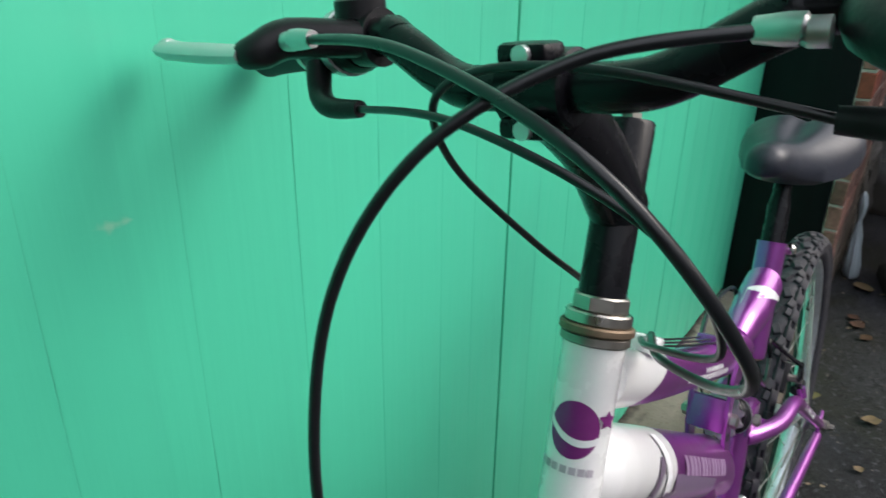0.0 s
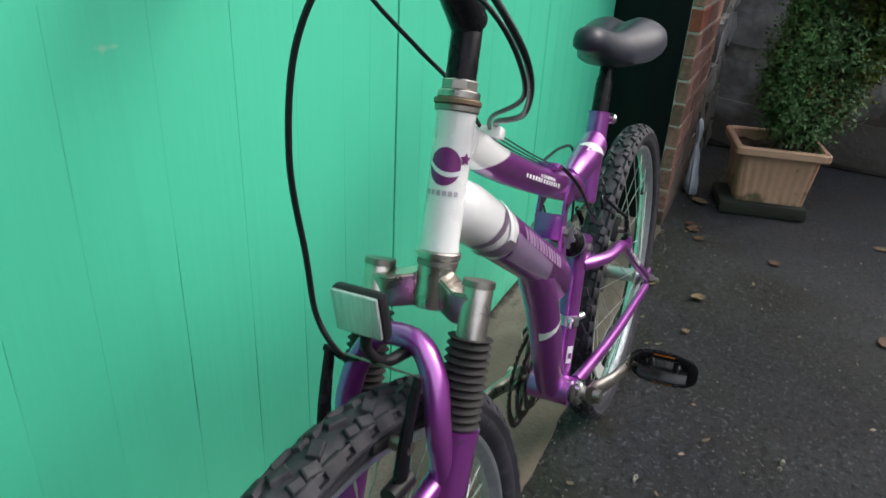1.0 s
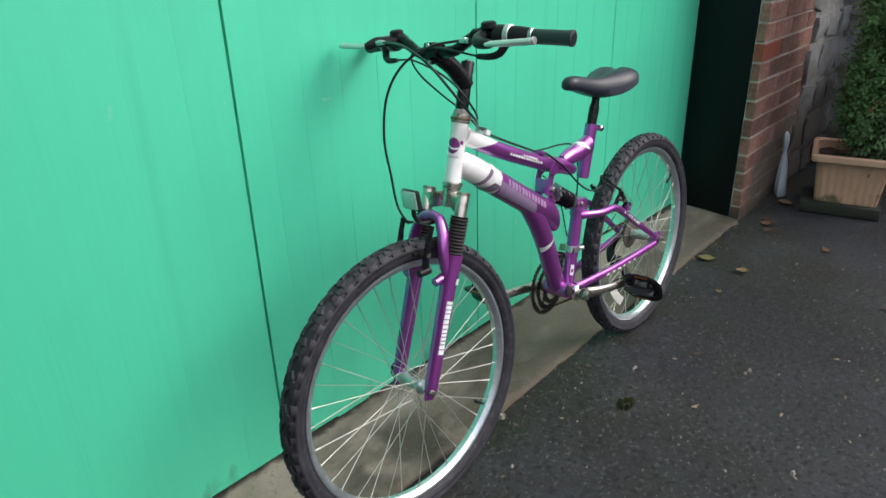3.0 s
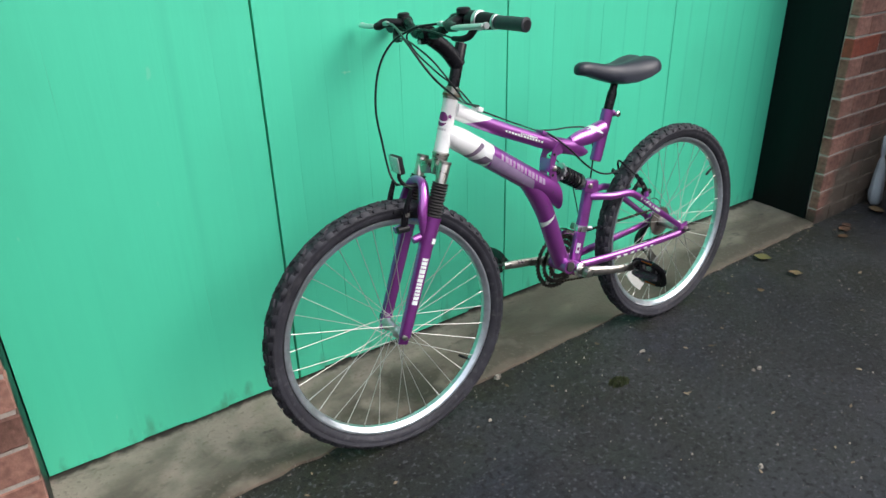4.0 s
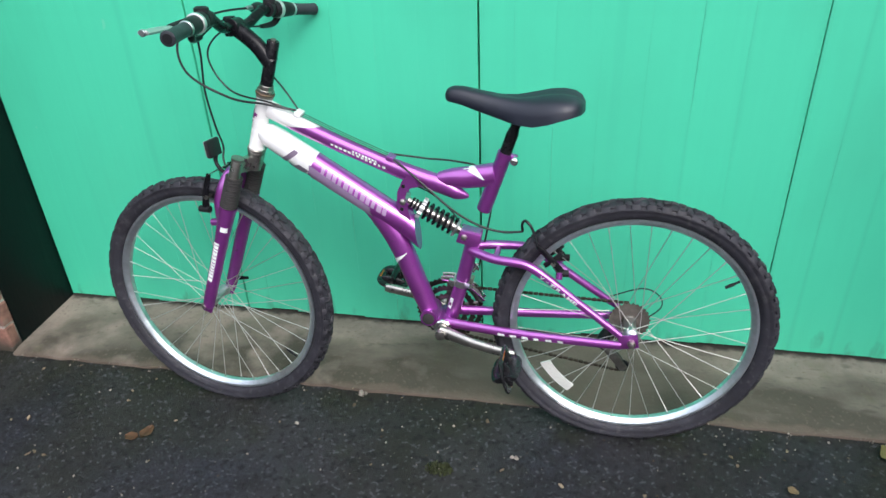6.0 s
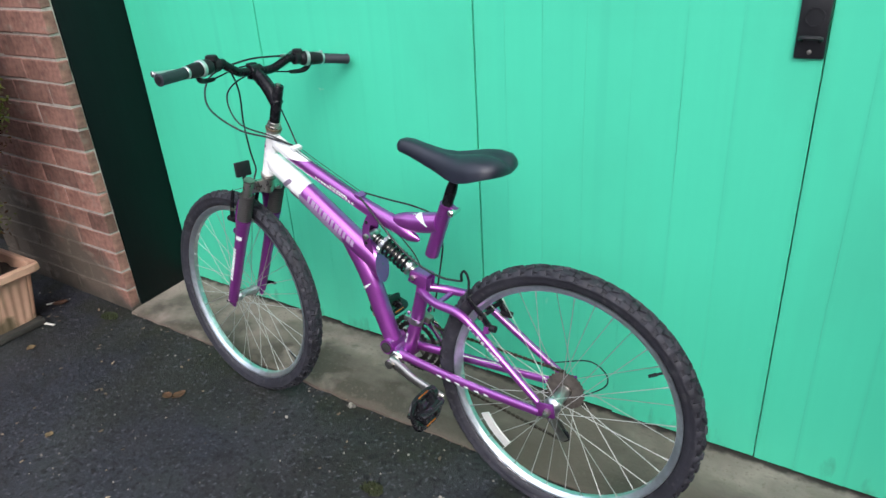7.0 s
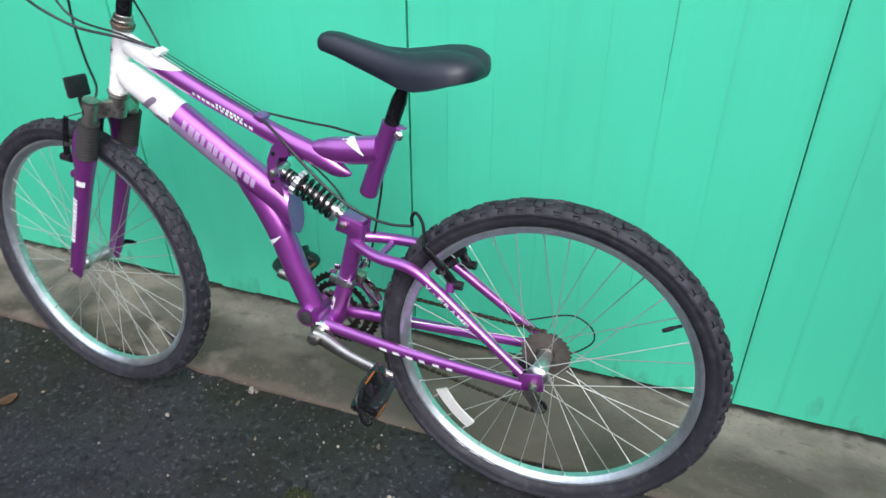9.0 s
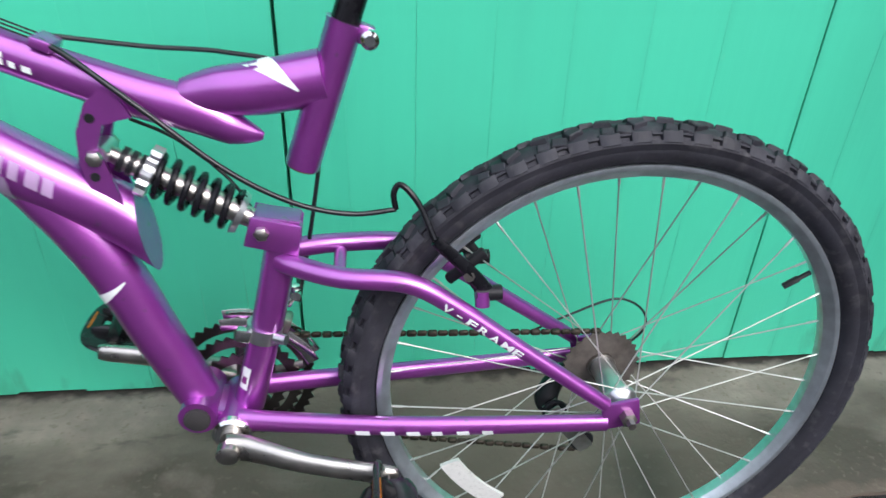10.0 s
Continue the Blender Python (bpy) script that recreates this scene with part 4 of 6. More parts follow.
for sg in (-1, 1):
    part("clevis", block((1.1020, 0.0175 * sg, 0.5440), (0.056, 0.005, 0.034), (0, 14, 0), 0.002, taper=0.9), M["purple"], mast)
    US = [Vector((1.1052, 0.010 * sg, 0.512)), Vector((1.1230, 0.022 * sg, 0.511)), Vector((1.1690, 0.040 * sg, 0.506)), Vector((1.2335, 0.046 * sg, 0.501)), Vector((1.2815, 0.049 * sg, 0.474)),
          Vector((1.3600, 0.056 * sg, 0.416)), Vector((1.4580, 0.066 * sg, 0.344))]
    part("seat_stay", tube(US, [0.0115, 0.0115, 0.0110, 0.0110, 0.0105, 0.0095, 0.0085], 14, 5), M["purple"], mast, "purple seat stay")
    CS = [Vector((1.0460, 0.030 * sg, 0.320)), Vector((1.1100, 0.038 * sg, 0.318)), Vector((1.2500, 0.052 * sg, 0.315)), Vector((1.4620, 0.066 * sg, 0.317))]
    part("chain_stay", tube(CS, [0.0125, 0.0115, 0.0110, 0.0095], 14, 4, (0.85, 1.1)), M["purple"], mast, "purple chain stay")
    part("dropout", block((1.4775, 0.066 * sg, 0.329), (0.044, 0.006, 0.036), (0, -10, 0), 0.002), M["purple"], mast)
    nut = lathe([(0.0095, 0.0), (0.0095, 0.009 * sg), (0.0055, 0.011 * sg), (0.0050, 0.019 * sg)], RA + Vector((0, 0.069 * sg, 0)), 6)
    part("axle_nut", nut, M["steel"], mast)
    q = Vector((1.3129, 0.047 * sg, 0.470))
    part("brake_boss", tube([q, q + Vector((0.0, -0.004 * sg, 0.016))], 0.008, 10), M["purple"], mast)
    if sg < 0:
        for k, ch in enumerate("V-FRAME"):
            if ch == "-":
                part("letter", patch(US, [0.0112, 0.0110, 0.0100, 0.0086], 0.481, 0.498, 184, 193, 0.0010, 5, n=3), M["decal_white"], mast)
            else:
                part("letter", letter_on_tube(ch, US, [0.0112, 0.0110, 0.0100, 0.0086], 5, 0.437 + 0.0385 * k, 0.437 + 0.0385 * k + (0.034 if ch == "M" else 0.028), 209, 167), M["decal_white"], mast)
        for k in range(6):
            q = 0.315 + k * 0.068
            part("letter_bar", patch(CS, [0.0120, 0.0112, 0.0100], q, q + 0.068 * rb.uniform(0.38, 0.58), 175, 207, 0.0010, 5, (0.92, 1.05), 0.004, n=3), M["decal_white"], mast)
part("stay_bridge", tube([Vector((1.1655, -0.038, 0.500)), Vector((1.1655, 0.038, 0.500))], 0.007, 10), M["purple"], mast)
part("mast_sticker", patch(mast_p, 0.0175, 0.13, 0.255, 126, 160, 0.0008, n=5), M["decal_white"], mast, "white sticker with a dark print")
part("sticker_print", patch(mast_p, 0.0177, 0.165, 0.205, 134, 153, 0.0014, n=4), M["decal_purple"], mast)

# shock absorber with its coil spring
SA, SB = Vector((0.9500, 0, 0.631)), Vector((1.0912, 0, 0.550))
sd = (SB - SA).normalized()
shock = part("shock_absorber", tube([SA, SA.lerp(SB, 0.12), SA.lerp(SB, 0.13), SA.lerp(SB, 0.55), SA.lerp(SB, 0.56), SB], [0.008, 0.008, 0.011, 0.011, 0.0135, 0.0095], 18), M["chrome"], bike, "coil-over shock absorber with black spring")
for e in (SA, SB):
    part("shock_eye", tube([e + Vector((0, -0.0165, 0)), e + Vector((0, 0.0165, 0))], 0.0095, 16), M["alloy"], shock)
    for sg in (-1, 1):
        part("shock_bolt", lathe([(0.0075, 0.0), (0.0075, 0.006 * sg), (0.004, 0.008 * sg)], e + Vector((0, 0.0210 * sg, 0)), 6), M["chrome"], shock)
sx = sd.cross(Vector((0, 1, 0))).normalized()
helix = []
for i in range(133):
    f = i / 132
    a = 2 * math.pi * 6.3 * f
    helix.append(SA.lerp(SB, 0.30 + 0.52 * f) + 0.0200 * (math.cos(a) * Vector((0, 1, 0)) + math.sin(a) * sx))
part("coil_spring", tube(helix, 0.0036, 8), M["black"], shock, "black coil spring")
collar = bmesh.new()
faces = []
for e in (-0.005, 0.005):
    face = []
    for k in range(48):
        a = 2 * math.pi * k / 48
        q = 0.0266 if k % 4 in (1, 2) else 0.0228
        face.append(collar.verts.new(SA.lerp(SB, 0.275) + sd * e + q * (math.cos(a) * Vector((0, 1, 0)) + math.sin(a) * sx)))
    collar.faces.new(face)
    faces.append(face)
for k in range(48):
    collar.faces.new((faces[0][k], faces[0][(k + 1) % 48], faces[1][(k + 1) % 48], faces[1][k]))
part("preload_collar", collar, M["alloy"], shock, "notched silver preload collar")
part("spring_seat", tube([SA.lerp(SB, 0.82), SA.lerp(SB, 0.86)], [0.0235, 0.021], 20), M["alloy"], shock)
for k in range(3):
    part("bump_ring", tube([SA.lerp(SB, 0.10 + 0.055 * k), SA.lerp(SB, 0.135 + 0.055 * k)], 0.0130, 16), M["plastic"], shock)

# decals on the main tubes


def on_head(u, v, lift=0.0007):
    """A place on the head tube's front: u round it, v along it, in metres."""
    u, v = float(u), float(v)
    a = math.pi / 2 + u / 0.0180
    side, up = Vector((0, 1, 0)), AX_DIR.cross(Vector((0, 1, 0)))
    return HT[0] + AX_DIR * v + (0.0180 + lift) * (math.cos(a) * side + math.sin(a) * up)


def head_shape(fn, name, mat, lift, label=""):
    bm = bmesh.new()
    rows = fn()
    vs = [[bm.verts.new(on_head(u, v, lift)) for u, v in row] for row in rows]
    for a, b in zip(vs, vs[1:]):
        for k in range(len(a) - 1):
            bm.faces.new((a[k], a[k + 1], b[k + 1], b[k]))
    part(name, bm, mat, head, label)


CU, CV = 0.003, 0.077


def disc():
    return [[(CU + 0.0150 * math.cos(a) * x, CV + 0.0170 * math.sin(a)) for x in np.linspace(-1, 1, 11)] for a in np.linspace(-1.5, 1.5, 17)]


def crescent():
    return [[(CU + 0.0148 * x, CV - 0.0085 + 0.006 * x * x + w - 0.0035 * x) for x in np.linspace(-1, 1, 11)] for w in (0.0, 0.0042)]


head_shape(disc, "crest", M["decal_purple"], 0.0007, "purple round crest with a white crescent")
head_shape(crescent, "crest_crescent", M["decal_white"], 0.0012)


bm = bmesh.new()
vs = []
for k in range(10):
    a, r = math.pi / 2 + k * math.pi / 5, 0.0062 if k % 2 == 0 else 0.0032
    vs.append(bm.verts.new(on_head(0.0215 + r * math.cos(a), CV + 0.008 + r * math.sin(a), 0.0016)))
ctr = bm.verts.new(on_head(0.0215, CV + 0.008, 0.0018))
for k in range(10):
    bm.faces.new((ctr, vs[k], vs[(k + 1) % 10]))
part("crest_star", bm, M["decal_purple"], head, "small purple star")
for k in range(7):
    head_shape(lambda: [[(0.018 - 0.0052 * k - 0.0038 * x, 0.0510 + h) for x in (0, 0.5, 1)] for h in (0, 0.0045)], "letter_bar", M["decal_faint"], 0.0008)
for k, (s0, s1, mt, a0, a1, sk, pt) in enumerate(((0.164, 0.190, "decal_grey", 150, 262, -0.050, 0.25), (0.213, 0.240, "decal_white", 118, 205, 0.045, 0.2), (0.209, 0.266, "decal_grey", 196, 275, -0.060, 0.5))):
    part("swoosh", patch(DT, DT_P, s0, s1, a0, a1, 0.0010 + 0.0005 * k, 6, (0.92, 1.0), sk), M[mt], down)
part("shade_panel", patch(DT, DT_P, 0.294, 0.625, 172, 236, 0.0009, 6, (0.92, 1.0), 0.03, 0.35), M["decal_lilac"], down, "grey faded panel on the down tube")
for k in range(12):
    part("letter_bar", patch(DT, DT_P, 0.338 + 0.030 * k, 0.338 + 0.030 * k + (0.017, 0.024, 0.020)[k % 3], 147 + k * 0.5, 175 + k * 0.5, 0.0015, 6, (0.92, 1.0), 0.008, n=4), M["decal_pale"], down)
for ang, wide, s0, step, cnt in ((166, 11, 0.43, 0.016, 8), (180, 14, 0.325, 0.0215, 13)):
    for k in range(cnt):
        q = s0 + step * k
        part("letter_bar", patch(TT, TT_R, q, q + step * rb.uniform(0.50, 0.74), ang, ang + wide, 0.0009, 5, (0.86, 1.0), 0.003, n=2), M["decal_white"], top)
part("flash", patch(GS, GS_R, 0.38, 0.72, 70, 188, 0.0010, 5, (0.85, 1.0), 0.22, 0.0, 0.94), M["decal_white"], top, "white flash by the seat tube")
part("flash", patch(LT, LT_R, 0.482, 0.537, 268, 150, 0.0010, 6, (0.92, 1.0), -0.07, 0.0, 0.92), M["decal_white"], lower, "thin white flash")

# --- seat post and saddle ---
post = part("seat_post", tube([ST[1] - dirn * 0.03, ST[1] + dirn * 0.045, ST[1] + dirn * 0.060, ST[1] + dirn * 0.106], [0.0135, 0.0135, 0.0105, 0.0105], 20), M["black"], bike, "black seat post")
part("saddle_clamp", block((1.2120, 0, 0.848), (0.036, 0.044, 0.022), (0, 3, 0), 0.004), M["steel"], post)


def saddle():
    """Top and underside of a padded saddle from cross-sections along its length."""
    bm = bmesh.new()
    #        x      half width  crown  edge drop
    secs = [(1.0545, 0.003, 0.8790, 0.005), (1.0570, 0.012, 0.8860, 0.014), (1.0630, 0.019, 0.8920, 0.022), (1.0740, 0.0235, 0.8955, 0.027), (1.0940, 0.0255, 0.8950, 0.031), (1.1320, 0.0280, 0.8870, 0.036), (1.1740, 0.0345, 0.8810, 0.043),
            (1.2100, 0.0480, 0.8800, 0.051), (1.2450, 0.0660, 0.8840, 0.055), (1.2760, 0.0775, 0.8890, 0.052), (1.3040, 0.0800, 0.8900, 0.044), (1.3270, 0.0720, 0.8860, 0.035), (1.3420, 0.0530, 0.8790, 0.026), (1.3500, 0.0250, 0.8700, 0.014)]
    rows = []
    for x, w, z, d in secs:
        ring = []
        for k in range(21):
            a = math.pi * k / 20
            groove = -0.011 * math.exp(-((math.cos(a) * w / 0.017) ** 2)) * min(1.0, max(0.12, (x - 1.13) / 0.10))
            ring.append(Vector((x - 0.003, -0.001 - 0.92 * w * math.cos(a), z - d * 1.06 + 1.06 * d * math.sin(a) ** 0.62 + groove)))
        for k in range(1, 10):
            f = k / 10
            ring.append(Vector((x - 0.003, -0.001 + 0.92 * w * (1 - 2 * f) * 0.92, z - d * 1.06 - 0.004 - 0.004 * math.sin(math.pi * f))))
        rows.append([bm.verts.new(v) for v in ring])
    n = len(rows[0])
    for a, b in zip(rows, rows[1:]):
        for k in range(n):
            bm.faces.new((a[k], a[(k + 1) % n], b[(k + 1) % n], b[k]))
    bm.faces.new(rows[0])
    bm.faces.new(rows[-1])
    return bm


sad = part("saddle", saddle(), M["vinyl"], bike, "black padded vinyl saddle", sharp=60)
for sg in (-1, 1):
    part("saddle_rail", tube([(1.0870, 0.008 * sg, 0.870), (1.1320, 0.016 * sg, 0.858), (1.1720, 0.021 * sg, 0.853), (1.2370, 0.022 * sg, 0.852), (1.2800, 0.034 * sg, 0.858), (1.2980, 0.038 * sg, 0.866)], 0.0036, 8, 4), M["steel"], sad)

# --- stem and handlebar ---
Q0, Q1 = on_axis(0.880), on_axis(0.985)
stem = part("stem", steered(tube([Q0, Q1 - AX_DIR * 0.002, Q1], [0.0140, 0.0140, 0.0125], 22)), M["black"], bike, "black quill stem")
CL = Vector((0.5840, 0, 1.014))
part("stem_arm", steered(tube([on_axis(0.935) + Vector((0.004, 0, 0)), on_axis(0.950).lerp(CL, 0.4), CL + Vector((0.008, 0, -0.008))], [0.0165, 0.0160, 0.0155], 16, 4, (1, 1.15))), M["black"], stem)
part("bar_clamp", steered(tube([CL + Vector((0, -0.018, 0)), CL + Vector((0, -0.0165, 0)), CL + Vector((0, 0.0165, 0)), CL + Vector((0, 0.018, 0))], [0.0165, 0.0180, 0.0180, 0.0165], 24)), M["black"], stem)
for dz in (-0.019, 0.019):
    part("clamp_lug", steered(block(tuple(CL + Vector((-0.011, 0, dz * 0.85))), (0.018, 0.026, 0.010), (0, 0, 0), 0.003)), M["black"], stem)
    part("clamp_bolt", steered(tube([CL + Vector((-0.023, -0.002, dz * 0.85)), CL + Vector((-0.016, -0.002, dz * 0.85))], 0.0044, 10)), M["blade"], stem)
part("quill_bolt", steered(tube([Q1, Q1 + AX_DIR * 0.004], 0.006, 6)), M["steel"], stem)
HALF = [(0.5840, 0.0, 1.014), (0.5840, 0.040, 1.014), (0.5880, 0.062, 1.019), (0.5940, 0.098, 1.037), (0.6000, 0.122, 1.041), (0.6390, 0.282, 1.031)]
TILT = -0.03
RIGHT_END = Vector((0.6346, -0.3005, 1.0293))
bar_pts = [tuple(RIGHT_END)] + [(x, -y, z - TILT * y) for x, y, z in HALF[4:0:-1]] + [(x, y, z + TILT * y) for x, y, z in HALF]
bar = part("handlebar", steered(tube(bar_pts, 0.0112, 16, 5)), M["black"], bike, "black riser handlebar")
h0, h1 = Vector(HALF[4]), Vector(HALF[5])
# the left lever is clamped farther out and tipped up
LEFT_LEVER = Vector((-0.012, 0.020, 0.009))


def bar_at(f, sg):
    if sg < 0:
        return Vector((h0.x, -h0.y, h0.z - TILT * h0.y)).lerp(RIGHT_END, f)
    p = h0.lerp(h1, f)
    return Vector((p.x, p.y, p.z + TILT * p.y))


for sg in (-1, 1):
    # shares of the bar at which shifter, ring and grip begin
    f0, fr, f1, fg = (0.14, 0.275, 0.545, 0.575) if sg < 0 else (0.10, 0.185, 0.490, 0.520)
    g = [bar_at(f, sg) for f in (fg, fg + 0.01, 0.97, 0.98, 1.005, 1.012)]
    grip = part("grip", steered(tube(g, [0.0125, 0.0136, 0.0136, 0.0146, 0.0146, 0.0120], 20)), M["grip"], bar, "dark rubber grip")
    part("grip_end", steered(tube([bar_at(1.008, sg), bar_at(1.016, sg)], 0.0095, 16)), M["plastic"], grip)
    part("grip_collar", steered(tube([bar_at(f1 - 0.005, sg), bar_at(f1, sg), bar_at(fg, sg), bar_at(fg + 0.006, sg)], [0.0140, 0.0152, 0.0152, 0.0140], 20)), M["alloy"], grip, "grey collar between shifter and grip")
    tw = [bar_at(f, sg) for f in (f0, f0 + 0.03, fr, fr + 0.05, (fr + f1) / 2, f1 - 0.03, f1)]
    shifter = part("twist_shifter", steered(tube(tw, [0.0165, 0.0190, 0.0190, 0.0172, 0.0178, 0.0160, 0.0145], 22)), M["plastic"], bar, "black twist gear shifter")
    part("shifter_ring", steered(tube([bar_at(fr - 0.005, sg), bar_at(fr, sg), bar_at(fr + 0.05, sg), bar_at(fr + 0.055, sg)], [0.0190, 0.0205, 0.0205, 0.0190], 22)), M["blade"], shifter, "silver ring of the gear shifter")
    part("shifter_window", steered(lathe([(0.015, 0.0), (0.015, 0.010), (0.010, 0.013)], bar_at(0.10, sg) + Vector((-0.004, -0.004 * sg, 0.012)), 18, "Z")), M["plastic"], shifter)
    snout = bar_at(0.12, sg)
    part("cable_snout", steered(tube([snout + Vector((-0.006, 0.034 * sg, -0.014)), snout + Vector((-0.014, 0.026 * sg, -0.031)), snout + Vector((-0.022, 0.008 * sg, -0.037)), snout + Vector((-0.026, -0.022 * sg, -0.036))], [0.0085, 0.0075, 0.0065, 0.0050], 12, 4)), M["plastic"], shifter)
    # brake lever: clamp, body and blade
    lc = bar_at(0.03, sg)
    lever = part("brake_lever", steered(tube([lc - Vector((0, 0.008, 0)), lc + Vector((0, 0.008, 0))], 0.0165, 20)), M["plastic"], bar, "brake lever with silver blade")
    lv = lc + (LEFT_LEVER if sg > 0 else Vector())
    reach = (0.003, 0.010, 0.020) if sg > 0 else (0.006, 0.022, 0.052)
    body = tube([lc + Vector((-0.010, 0, 0.0)), lv + Vector((-0.030, reach[0] * sg, -0.006)), lv + Vector((-0.045, reach[1] * sg, -0.011)), lv + Vector((-0.049, reach[2] * sg, -0.013))], [0.0115, 0.0125, 0.0115, 0.0090], 12, 4, (1, 0.9))
    part("lever_body", steered(body), M["plastic"], lever)
    blade = tube([lv + Vector((-0.049, (reach[2] - 0.004) * sg, -0.013)), lv + Vector((-0.050, (reach[2] + 0.033) * sg, -0.012)), lv + Vector((-0.043, (0.100 if sg > 0 else 0.124) * sg, -0.011)), lv + Vector((-0.040, (0.116 if sg > 0 else 0.143) * sg, -0.010))], [0.0074, 0.0086, 0.0084, 0.0080], 12, 4, (0.70, 1.45))
    part("lever_blade", steered(blade), M["blade"], lever, "silver brake lever blade")
    tip = lv + Vector((-0.040, (0.118 if sg > 0 else 0.145) * sg, -0.010))
    part("lever_tip", steered(lathe([(0.0060, -0.003), (0.0072, -0.0015), (0.0072, 0.0015), (0.0060, 0.003)], tip, 14)), M["alloy"], lever)
    barrel = tube([lv + Vector((-0.040, -0.007 * sg, -0.007)), lv + Vector((-0.0405, -0.0135 * sg, -0.007)), lv + Vector((-0.0405, -0.0145 * sg, -0.007)), lv + Vector((-0.041, -0.0150 * sg, -0.006)), lv + Vector((-0.041, -0.0205 * sg, -0.006)), lv + Vector((-0.041, -0.030 * sg, -0.006))], [0.0052, 0.0052, 0.0040, 0.0056, 0.0056, 0.0046], 16)
    part("adjuster_barrel", steered(barrel), M["alloy"], lever, "bright knurled cable adjuster")


# --- cables ---
def cable(name, pts, r=0.0026, sub=10, label="black cable housing"):
    return part(name, tube(pts, r, 14, sub), M["cable"], bike, label)


def sp(p):
    return STEER @ Vector(p)


lcL, lcR = bar_at(0.03, -1), bar_at(0.03, 1)
cable("front_brake_cable", [sp(lcL + Vector((-0.041, 0.026, -0.006))), (0.5221, -0.0354, 1.0326), (0.4888, 0.0107, 1.0009), (0.4701, 0.0430, 0.9424), (0.4596, 0.0518, 0.8601), (0.4694, 0.0530, 0.7770), (0.4790, 0.0570, 0.7240), (0.4800, 0.0460, 0.6970), (0.4890, 0.0360, 0.6740)], 0.0026)
cable("rear_brake_cable", [sp(lcR + LEFT_LEVER + Vector((-0.041, -0.026, -0.006))), (0.5202, 0.0385, 1.0352), (0.4888, -0.0601, 1.0036), (0.5160, -0.1038, 0.9368), (0.5923, -0.0805, 0.8791), (0.6498, -0.0337, 0.8538), (0.7108, -0.0088, 0.8347)], 0.0026)
cable("front_gear_cable", [sp(bar_at(0.12, -1) + Vector((-0.026, 0.020, -0.036))), (0.5610, -0.0303, 1.0250), (0.5602, 0.0273, 1.0235), (0.5604, 0.0544, 1.0066), (0.5906, 0.0626, 0.9678), (0.6314, 0.0380, 0.9180), (0.6755, 0.0190, 0.8751), (0.7101, 0.0079, 0.8300)], 0.0021)
cable("rear_gear_cable", [sp(bar_at(0.12, 1) + Vector((-0.026, -0.020, -0.036))), (0.5457, 0.0275, 1.0016), (0.5475, -0.0613, 0.9640), (0.5955, -0.0782, 0.8952), (0.6559, -0.0260, 0.8563), (0.7100, -0.0017, 0.8305)], 0.0021)
part("cable_guide", block((0.9230, -0.002, 0.731), (0.018, 0.030, 0.010), (0, 24, 0), 0.002), M["purple"], top)
part("cable_stop", block((0.7130, 0, 0.826), (0.016, 0.030, 0.012), (0, 24, 0), 0.002), M["white"], top)
for k, y in enumerate((-0.010, 0.0, 0.010)):
    cable("bare_wire", [(0.7200, y, 0.822), (0.8180, y, 0.777), (0.9230, y, 0.732)], 0.0009, 4, "bare steel gear wire")
cable("rear_brake_housing", [(0.9230, -0.012, 0.734), (0.9480, -0.018, 0.719), (0.9990, -0.026, 0.678), (1.0660, -0.027, 0.619), (1.1250, -0.022, 0.582), (1.1790, -0.016, 0.566), (1.2250, -0.010, 0.567)], 0.0027)
cable("seat_gear_housing", [(0.9230, 0.010, 0.734), (0.9980, 0.024, 0.722), (1.0680, 0.028, 0.716), (1.1280, 0.026, 0.700), (1.1500, 0.024, 0.640), (1.1408, 0.022, 0.560), (1.1163, 0.026, 0.440)], 0.0023)
cable("front_gear_housing", [(0.9730, 0.020, 0.655), (1.0180, 0.030, 0.625), (1.0708, 0.034, 0.560), (1.1013, 0.030, 0.440)], 0.0018)
cable("rear_gear_loop", [(1.3994, 0.070, 0.352), (1.4490, 0.082, 0.366), (1.5150, 0.088, 0.386), (1.5560, 0.090, 0.366), (1.5600, 0.088, 0.332), (1.5100, 0.086, 0.290), (1.4680, 0.082, 0.280)], 0.0016)

# --- drive train ---
part("bearing_cup", lathe([(0.0225, -0.036), (0.0225, -0.043), (0.019, -0.046), (0.013, -0.046)], BB, 20), M["polished"], mast)
drive = part("crankset", tube([BB + Vector((0, -0.052, 0)), BB + Vector((0, 0.060, 0))], 0.012, 18), M["steel"], bike, "triple crankset with steel rings")


def chainring(r, y, teeth, mat):
    """A toothed ring with five arms."""
    bm = bmesh.new()
    n = teeth * 2
    outer = [r + (0.0028 if k % 2 else -0.0028) for k in range(n)]
    ring = [[], [], [], []]
    for k in range(n):
        a = 2 * math.pi * k / n
        for j, (q, dy) in enumerate(((outer[k], -0.0011), (outer[k], 0.0011), (r - 0.013, 0.0013), (r - 0.013, -0.0013))):
            ring[j].append(bm.verts.new(BB + Vector((q * math.cos(a), y + dy, q * math.sin(a)))))
    for j in range(4):
        p, q = ring[j], ring[(j + 1) % 4]
        for k in range(n):
            bm.faces.new((p[k], p[(k + 1) % n], q[(k + 1) % n], q[k]))
    return part("chainring", bm, M[mat], drive)


